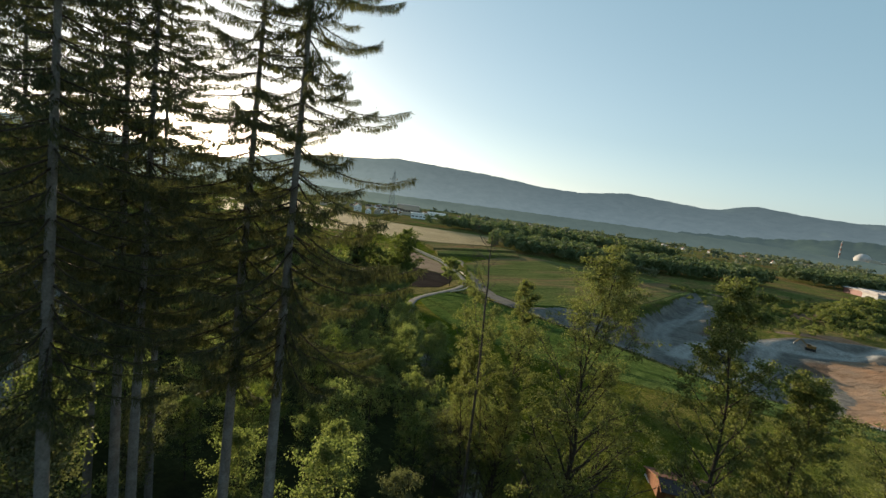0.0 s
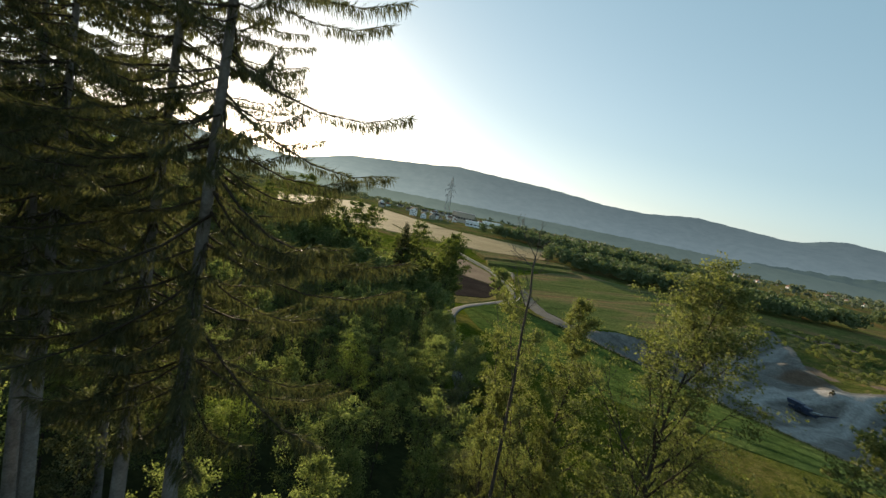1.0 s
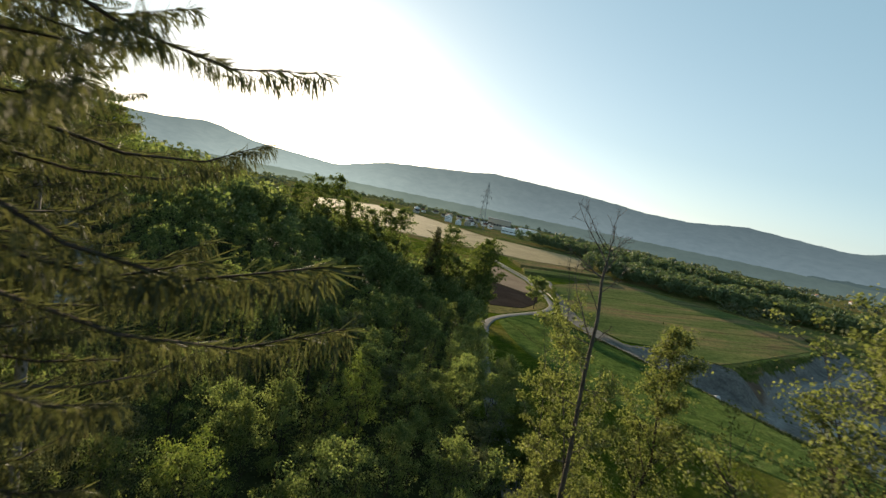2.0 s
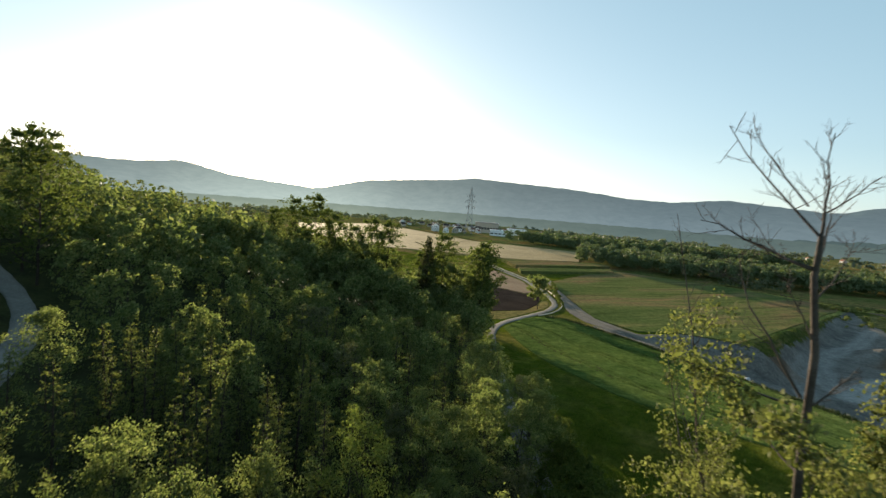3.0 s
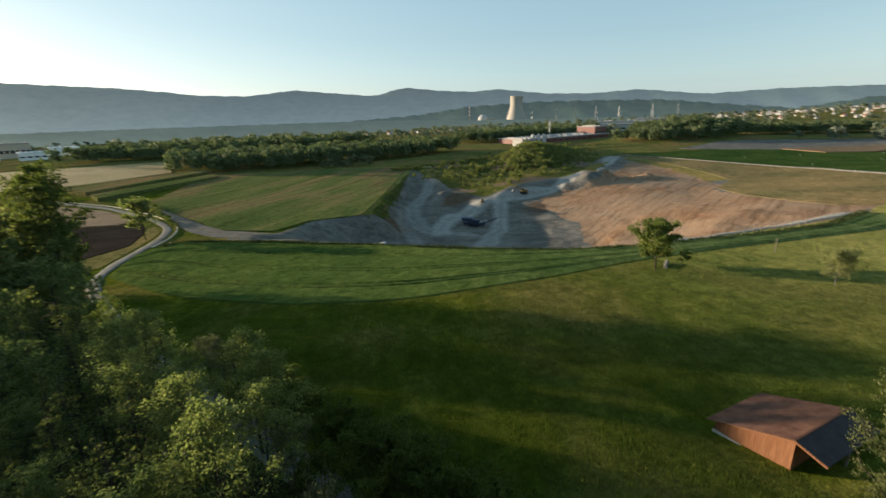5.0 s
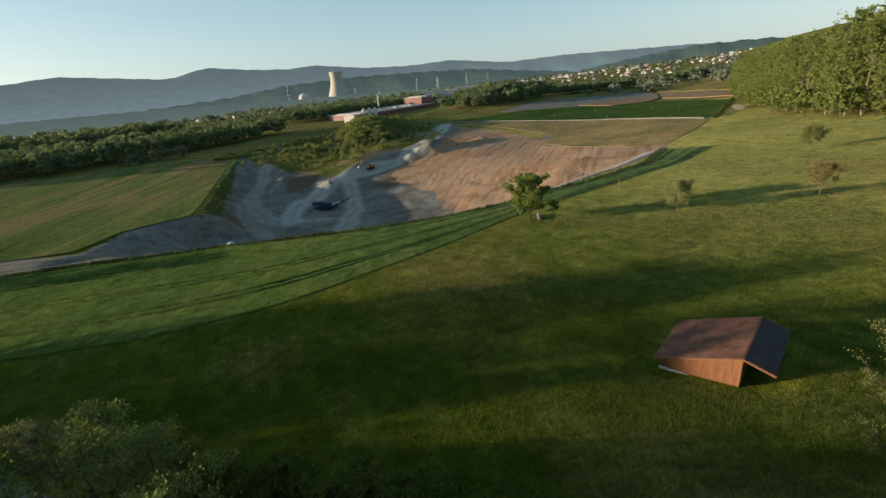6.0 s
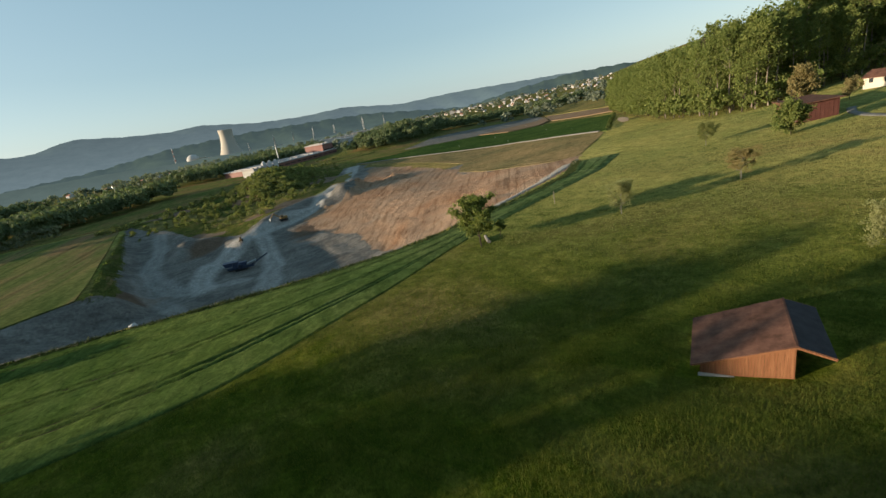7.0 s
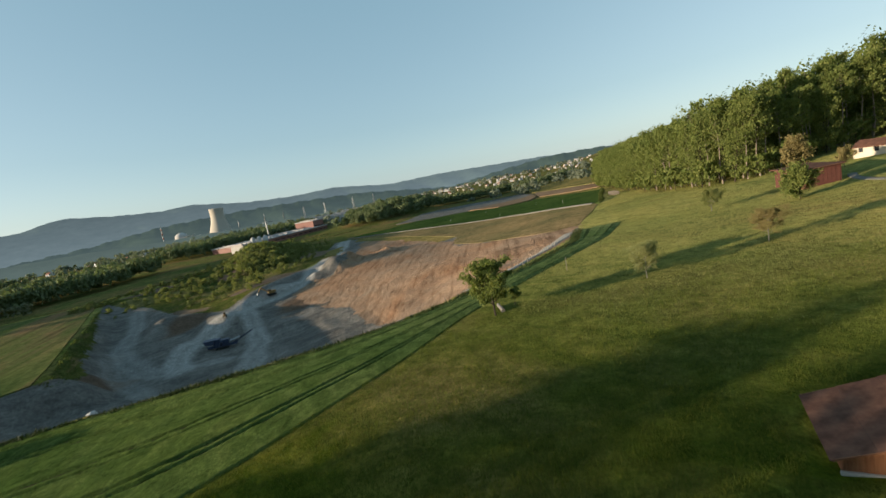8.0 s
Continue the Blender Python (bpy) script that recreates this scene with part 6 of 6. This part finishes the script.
def tracks(ob, length, gap, wide=0.6, tall=0.95):
    for s in (-1, 1):
        r = tall / 2
        sec = [(length / 2 - r + r * math.sin(a), r - r * math.cos(a)) for a in np.linspace(0, math.pi, 7)] + [(-length / 2 + r - r * math.sin(a), r + r * math.cos(a)) for a in np.linspace(0, math.pi, 7)]
        part("track", prism_bm(sec, wide, m=Matrix.Translation((0, s * gap / 2, 0))), RUBBER, ob, "black crawler track")


def crusher():
    ob = thing("crusher", on_land(133.0, 193.0, 118, 0.9), "dark blue tracked stone crusher with a raised conveyor", "crusher")
    tracks(ob, 5.0, 2.4)
    part("chassis", box_bm(11.0, 2.4, 1.0, (0, 0, 0.9), 0.08), BLUE, ob)
    part("engine_house", box_bm(3.2, 2.5, 1.7, (-1.0, 0, 1.9), 0.1), BLUE, ob)
    part("crusher_box", box_bm(2.6, 2.6, 2.3, (1.8, 0, 1.9), 0.1), BLUE, ob)
    part("hopper", prism_bm([(3.0, 2.6), (5.8, 2.6), (6.6, 4.3), (2.4, 4.3)], 3.4), BLUE, ob)
    part("screen", box_bm(4.0, 2.2, 0.8, (-4.8, 0, 2.2), 0.06, turn=Matrix.Rotation(radians(14), 4, "Y")), STEEL, ob)
    c = part("conveyor", beam_bm((-4.0, 0, 1.4), (-12.0, 0, 5.0), 1.1, None, 0.45), BLUE, ob, "raised dark conveyor arm")
    part("belt", beam_bm((-4.0, 0, 1.66), (-12.0, 0, 5.26), 0.9, None, 0.06), RUBBER, c)
    part("conveyor", beam_bm((0.5, 1.4, 1.6), (-1.5, 6.5, 4.2), 0.9, None, 0.4), BLUE, ob, "raised dark conveyor arm")
    part("strut", beam_bm((-5.5, 0.45, 1.0), (-8.2, 0.45, 3.2), 0.15), STEEL, ob)
    part("strut", beam_bm((-5.5, -0.45, 1.0), (-8.2, -0.45, 3.2), 0.15), STEEL, ob)


def excavator(x, y, turn):
    ob = thing("excavator", on_land(x, y, turn), "yellow tracked excavator with its boom raised", "excavator")
    tracks(ob, 4.2, 2.2)
    part("house", box_bm(3.4, 2.5, 1.3, (-0.4, 0, 1.1), 0.12), YELLOW, ob)
    cab = part("cab", box_bm(1.5, 1.1, 1.6, (0.8, 0.65, 1.5), 0.1), YELLOW, ob)
    part("window", box_bm(1.2, 0.06, 0.8, (0.8, 1.21, 2.1)), DARKGLASS, cab)
    part("window", box_bm(0.06, 0.9, 0.9, (1.56, 0.65, 2.0)), DARKGLASS, cab)
    part("boom", beam_bm((1.2, -0.2, 1.9), (4.2, -0.2, 4.6), 0.5), YELLOW, ob)
    part("arm", beam_bm((4.1, -0.2, 4.7), (6.0, -0.2, 2.6), 0.38), YELLOW, ob)
    part("bucket", prism_bm([(5.7, 2.7), (6.4, 2.5), (6.6, 1.6), (5.9, 1.3), (5.4, 1.9)], 1.1, m=Matrix.Translation((0, -0.2, 0))), STEEL, ob)


def loader(x, y, turn):
    ob = thing("wheel_loader", on_land(x, y, turn, 0.55), "small orange-yellow wheel loader on the pit floor", "wheel loader")
    part("body", box_bm(3.4, 1.9, 1.3, (-1.2, 0, 0.9), 0.12), YELLOW, ob)
    cab = part("cab", box_bm(1.5, 1.5, 1.5, (0.2, 0, 2.0), 0.1), YELLOW, ob)
    part("window", box_bm(1.52, 1.3, 0.9, (0.2, 0, 2.4)), DARKGLASS, cab)
    part("bucket", prism_bm([(3.0, 0.2), (4.0, 0.15), (3.9, 0.6), (3.3, 1.3), (2.8, 1.1)], 2.7), STEEL, ob)
    part("lift_arm", beam_bm((0.8, 0.5, 1.6), (3.1, 0.5, 0.8), 0.25), YELLOW, ob)
    part("lift_arm", beam_bm((0.8, -0.5, 1.6), (3.1, -0.5, 0.8), 0.25), YELLOW, ob)
    for wx in (-1.9, 1.2):
        for s in (-1, 1):
            bm = bmesh.new()
            bmesh.ops.create_cone(bm, cap_ends=True, segments=16, radius1=0.8, radius2=0.8, depth=0.6, matrix=Matrix.Translation((wx, s * 1.05, 0.8)) @ Matrix.Rotation(radians(90), 4, "X"))
            part("wheel", bm, RUBBER, ob)


crusher()
excavator(184.5, 208, 150)
loader(150.5, 205.5, 40)

# pale boulder on the verge, marker posts, fence along the sand
bm = bmesh.new()
bmesh.ops.create_icosphere(bm, subdivisions=2, radius=1.0)
for v in bm.verts:
    v.co *= 1 + 0.25 * noise.noise(v.co * 1.7)
    v.co.z *= 0.9
me = bpy.data.meshes.new("boulder")
bm.to_mesh(me)
bm.free()
me.materials.append(WHITE)
ob = tagged(new("boulder", me), "pale limestone boulder on the crop's verge", "boulder")
ob.location = (64.5, 161, ground_at(64.5, 161) + 0.5)
for x, y in ((300, 90), (330, 70), (352, 118), (396, 92), (420, 140), (460, 100), (386, 166), (500, 120)):
    ob = thing("marker", on_land(x, y), "white marker sheet standing in the green field", "marker", "field markers")
    part("stake", box_bm(0.12, 0.12, 1.6), WOODPOST, ob)
    part("sheet", box_bm(1.3, 0.1, 1.0, (0, 0, 1.0)), WHITE, ob)
post = None
for k in range(30):
    s = k / 29
    x, y = 92 + 68 * s, 95.5 - 31 * s ** 0.8
    if post is None:
        post = thing("fence_post", on_land(x, y), "short weathered fence post beside the sand pit", "fence post", "fence posts")
        part("stake", box_bm(0.12, 0.12, 1.3, (0, 0, -0.2), 0.01), WOODPOST, post)
    else:
        copy_thing(post, on_land(x, y, 13 * k))
ob = thing("pole", on_land(101, 70.5), "thin wooden pole in the meadow beside the crop", "pole")
part("stake", box_bm(0.14, 0.14, 3.2, (0, 0, -0.2), 0.01), WOODPOST, ob)
bm = bmesh.new()
bmesh.ops.create_cone(bm, cap_ends=True, segments=10, radius1=0.35, radius2=0.3, depth=4.0, matrix=Matrix.Translation((0, 0, 0.3)) @ Matrix.Rotation(radians(90), 4, "Y"))
ob = thing("log", on_land(79, 82.0, 20), "old fallen log lying under the pear tree", "log")
part("stem", bm, BARK, ob)


# ---------- power station ----------


def lathe(name, rings, material, parent, segments=48, label=""):
    a = np.linspace(0, 2 * np.pi, segments, endpoint=False)
    v = np.concatenate([np.stack([r * np.cos(a), r * np.sin(a), np.full(segments, z)], 1) for r, z in rings])
    j = np.arange(segments)
    f = np.concatenate([np.stack([k * segments + j, k * segments + (j + 1) % segments, (k + 1) * segments + (j + 1) % segments, (k + 1) * segments + j], 1) for k in range(len(rings) - 1)])
    return solid(name, raw_mesh(name, v, f, True), material, parent, label)


def far_at(az, dist, z):
    a = radians(az)
    return pose(-5 + dist * math.sin(a), 41 + dist * math.cos(a), z, 0, 0, -az)


tower = thing("cooling_tower", far_at(48.35, 2850, -26), "huge pale concrete hyperbolic cooling tower", "cooling tower")
rings = [(35 * math.sqrt(1 + ((z - 118) / 72) ** 2), z) for z in np.linspace(8, 150, 24)]
lathe("shell", rings + [(r - 1.2, z) for r, z in rings[::-1]], TOWER, tower)
for k in range(36):
    a = k * math.pi / 18
    r = rings[0][0]
    part("column", beam_bm((math.cos(a) * (r + 2), math.sin(a) * (r + 2), -3), (math.cos(a) * r, math.sin(a) * r, 9), 1.6), TOWER, tower)
lathe("basin", [(62, -4), (62, 1.5), (58, 1.5)], CONCRETE, tower)
dome = thing("reactor_building", far_at(44.4, 2750, -26), "white domed reactor building", "reactor building")
lathe("wall", [(31, -4), (31, 24)], WHITE, dome)
lathe("dome", [(31 * math.cos(a), 24 + 27 * math.sin(a)) for a in np.linspace(0, 1.5707, 12)], WHITE, dome)
for sx, sy, sz, x, y in ((60, 40, 24, 60, 20), (40, 30, 32, 40, -40), (80, 50, 18, 120, 30)):
    part("annex", box_bm(sx, sy, sz, (x, y, -2), 0.5), CREAM, dome)
stack = thing("vent_stack", far_at(42.72, 2700, -26), "slender red and white banded vent stack", "chimney")
for k in range(9):
    lathe("band", [(3.6 - 0.16 * k, 11 * k - 2), (3.44 - 0.16 * k, 11 * k + 9.02)], (WHITE, RED)[k % 2], stack, 16)


# ---------- pylons ----------


def pylon(m, h, label, group):
    ob = thing("pylon", m, label, "pylon", group)

    def half(z):
        f = z / h
        return (0.070 * (1 - f) ** 1.3 + 0.012) * h

    levels = [h * f for f in (0, 0.16, 0.30, 0.43, 0.55, 0.66, 0.76, 0.86, 0.95)]
    for sx in (-1, 1):
        for sy in (-1, 1):
            line = np.array([(sx * half(a), sy * half(a), a) for a in levels])
            solid("leg", raw_mesh("leg", *tubes([(line, np.full(len(line), 0.005 * h))], 4)), STEEL, ob)
    for face in range(4):
        turn = Matrix.Rotation(face * math.pi / 2, 4, "Z")
        bm = bmesh.new()
        for a, b in zip(levels, levels[1:]):
            beam_bm((-half(a), half(a), a), (half(b), half(b), b), 0.0045 * h, bm)
            beam_bm((half(a), half(a), a), (-half(b), half(b), b), 0.0045 * h, bm)
            beam_bm((-half(b), half(b), b), (half(b), half(b), b), 0.004 * h, bm)
        bmesh.ops.transform(bm, matrix=turn, verts=bm.verts)
        part("bracing", bm, STEEL, ob)
    for f, w in ((0.58, 0.085), (0.70, 0.11), (0.82, 0.075)):
        bm = bmesh.new()
        z = h * f
        for s in (-1, 1):
            for y in (-1, 1):
                beam_bm((0, y * half(z), z), (s * w * h, 0, z), 0.0055 * h, bm)
                beam_bm((0, y * half(z), z + 0.045 * h), (s * w * h, 0, z), 0.0045 * h, bm)
        arm = part("cross_arm", bm, STEEL, ob)
        for s in (-1, -0.55, 0.55, 1):
            part("insulator", beam_bm((s * w * h, 0, z), (s * w * h, 0, z - 0.045 * h), 0.006 * h), DARKGLASS, arm)
    part("peak", beam_bm((0, 0, 0.94 * h), (0, 0, h), 0.012 * h), STEEL, ob)
    return ob


big_pylon = pylon(far_at(-6.3, 700, 0), 75, "tall grey steel lattice power pylon beside the town", "power pylons")
for az, dist, s in ((53.0, 1900, 0.8), (55.2, 2050, 0.85), (50.2, 2100, 0.8), (57.5, 1850, 0.8), (60.0, 2000, 0.8), (63.5, 2100, 0.85), (66, 1900, 0.7)):
    x, y = -5 + dist * math.sin(radians(az)), 41 + dist * math.cos(radians(az))
    copy_thing(big_pylon, Matrix.LocRotScale((x, y, ground_at(x, y)), Euler((0, 0, radians(az * 7))), (s,) * 3))

# ---------- town and works ----------


def hall(name, m, sx, sy, sz, walls, roof, label, bays=6, category="factory hall"):
    ob = thing(name, m, label, category)
    part("wall", box_bm(sx, sy, sz + 2, (0, 0, -2)), walls, ob)
    part("roof", box_bm(sx + 1.5, sy + 1.5, 1.0, (0, 0, sz), 0.1), roof, ob)
    for k in range(bays):
        x = sx * ((k + 0.5) / bays - 0.5)
        part("window", box_bm(sx / bays * 0.7, 0.3, sz * 0.22, (x, -sy / 2 - 0.05, sz * 0.35)), DARKGLASS, ob)
        part("rooflight", box_bm(sx / bays * 0.35, sy * 0.6, 1.0, (x, 0, sz + 1)), GREYROOF, ob)
    return ob


def works():
    hall("factory_hall", pose(512, 433, 0, 0, 0, -3), 168, 48, 5.5, RED, GREYROOF, "long red factory hall with a pale flat roof", 14)
    hall("factory_hall", pose(588, 428, 0, 0, 0, -3), 26, 30, 15, RED, GREYROOF, "taller red factory block with a pale roof", 3)
    hall("factory_hall", pose(412, 404, 0, 0, 0, -3), 20, 16, 7, CONCRETE, GREYROOF, "pale concrete mixing plant beside the red hall", 3)
    hall("factory_hall", far_at(59.5, 900, 0), 60, 34, 12, WHITE, GREYROOF, "white industrial hall with a flat roof", 6)
    hall("factory_hall", far_at(60.2, 1250, -8), 110, 50, 16, WHITE, GREYROOF, "white industrial hall with a flat roof", 8)
    hall("factory_hall", far_at(63.5, 1300, -8), 90, 50, 20, CREAM, GREYROOF, "cream coloured industrial hall with a flat roof", 7)
    for k, dx in enumerate((0, 7, 14)):
        x = Vector((424, 400, 0))
        s = thing("silo", pose(x.x + dx * 0.6, x.y - dx * 0.7, x.z), "white steel storage silo of the mixing plant", "silo", "silos")
        lathe("shell", [(2.4, -1), (2.4, 11), (1.0, 13), (0.1, 13.1)], WHITE, s, 20)
    ob = thing("site_crane", pose(520, 450, 0), "slender tower crane over the factory roof", "crane")
    part("mast", beam_bm((0, 0, 0), (0, 0, 26), 1.2), STEEL, ob)
    part("jib", beam_bm((-6, 0, 25), (16, 0, 25), 0.8), STEEL, ob)
    hall("warehouse", far_at(-2.2, 720, 0), 32, 18, 8, WHITE_PANEL, WHITE_PANEL, "white warehouse with a flat roof at the town", 5, "warehouse")
    hall("warehouse", far_at(-0.2, 770, 0), 30, 18, 10, WHITE_PANEL, WHITE_PANEL, "white warehouse with a flat roof at the town", 5, "warehouse")
    hall("apartment_block", far_at(-3.6, 780, 0), 30, 14, 17, CREAM, GREYROOF, "grey apartment block among the trees", 6, "apartment block")
    hall("apartment_block", far_at(-4.6, 840, 0), 26, 14, 15, CREAM, GREYROOF, "grey apartment block among the trees", 6, "apartment block")


works()
g = np.random.default_rng(5)
kinds = [gable_house("house", far_at(-9.2, 690, 0), 9, 12, 5.6, 3.6, WHITE_PANEL, TILE, "white house with a red tiled roof in the town", group="town houses"),
         gable_house("house", far_at(-8.0, 705, 0), 10, 14, 5.6, 4.0, CREAM, ROOF_DARK, "cream house with a dark roof in the town", group="town houses"),
         gable_house("house", far_at(-10.6, 720, 0), 12, 20, 8.4, 4.0, WHITE_PANEL, ROOF_DARK, "large white house with a dark roof in the town", group="town houses", rows=3, cols=5)]
plain = [gable_house("house", far_at(70.2, 1500, ground_at(1409, 549)), 10, 13, 6, 4.0, WHITE, TILE, "white house with a red roof in the far town", group="far town houses", rows=0, chimney=False),
         gable_house("house", far_at(72.2, 1560, ground_at(1483, 518)), 10, 15, 6, 4.0, CREAM, TILE, "cream house with a red roof in the far town", group="far town houses", rows=0, chimney=False),
         gable_house("house", far_at(74.2, 1700, ground_at(1631, 504)), 14, 24, 9, 3.0, WHITE, GREYROOF, "long white building in the far town", group="far town houses", rows=0, chimney=False)]
spots = [(g.uniform(-15, 3), 730 + 420 * g.uniform() ** 1.3) for _ in range(60)]
spots += [(g.uniform(69, 93), 1300 + 1100 * g.uniform()) for _ in range(230)]
spots += [(g.uniform(58, 70), 1500 + 700 * g.uniform()) for _ in range(26)]
spots += [(g.uniform(5, 36), 1100 + 600 * g.uniform()) for _ in range(36)]
spots += [(g.uniform(36, 48), 900 + 500 * g.uniform()) for _ in range(14)]
for az, dist in spots:
    a = radians(az)
    x, y = -5 + dist * math.sin(a), 41 + dist * math.cos(a)
    s = g.uniform(0.85, 1.25) * (0.44 if dist > 1200 else 0.6)
    copy_thing((plain if dist > 1100 else kinds)[int(g.integers(0, 3))], Matrix.LocRotScale((x, y, ground_at(x, y)), Euler((0, 0, g.uniform(0, 6.3))), (s,) * 3))

# ---------- pale barrier on the outer side of the road's bend ----------
BEND = np.array([(7, 209), (13.8, 216.5), (20.2, 230), (22.2, 246), (18.2, 273), (8, 311), (-13, 354), (-30, 392)], float)
bt = np.concatenate([[0], np.cumsum(np.linalg.norm(np.diff(BEND, axis=0), axis=1))])
barrier = thing("road_barrier", on_land(20.2, 230), "low pale concrete barrier along the road's outer bend", "barrier")
base = barrier.matrix_basis.inverted()
ss = np.arange(2, bt[-1] - 4, 4.0)
smooth = [Vector((float(np.mean([np.interp(s + o, bt, BEND[:, 0]) for o in (-8, -4, 0, 4, 8)])), float(np.mean([np.interp(s + o, bt, BEND[:, 1]) for o in (-8, -4, 0, 4, 8)])), 0)) for s in ss]
for a, b in zip(smooth, smooth[1:]):
    a, b = Vector((a.x, a.y, ground_at(a.x, a.y) + 0.25)), Vector((b.x, b.y, ground_at(b.x, b.y) + 0.25))
    bm = beam_bm(base @ a, base @ a.lerp(b, 0.97), 0.22, None, 0.45)
    part("barrier_block", bm, CREAM, barrier)
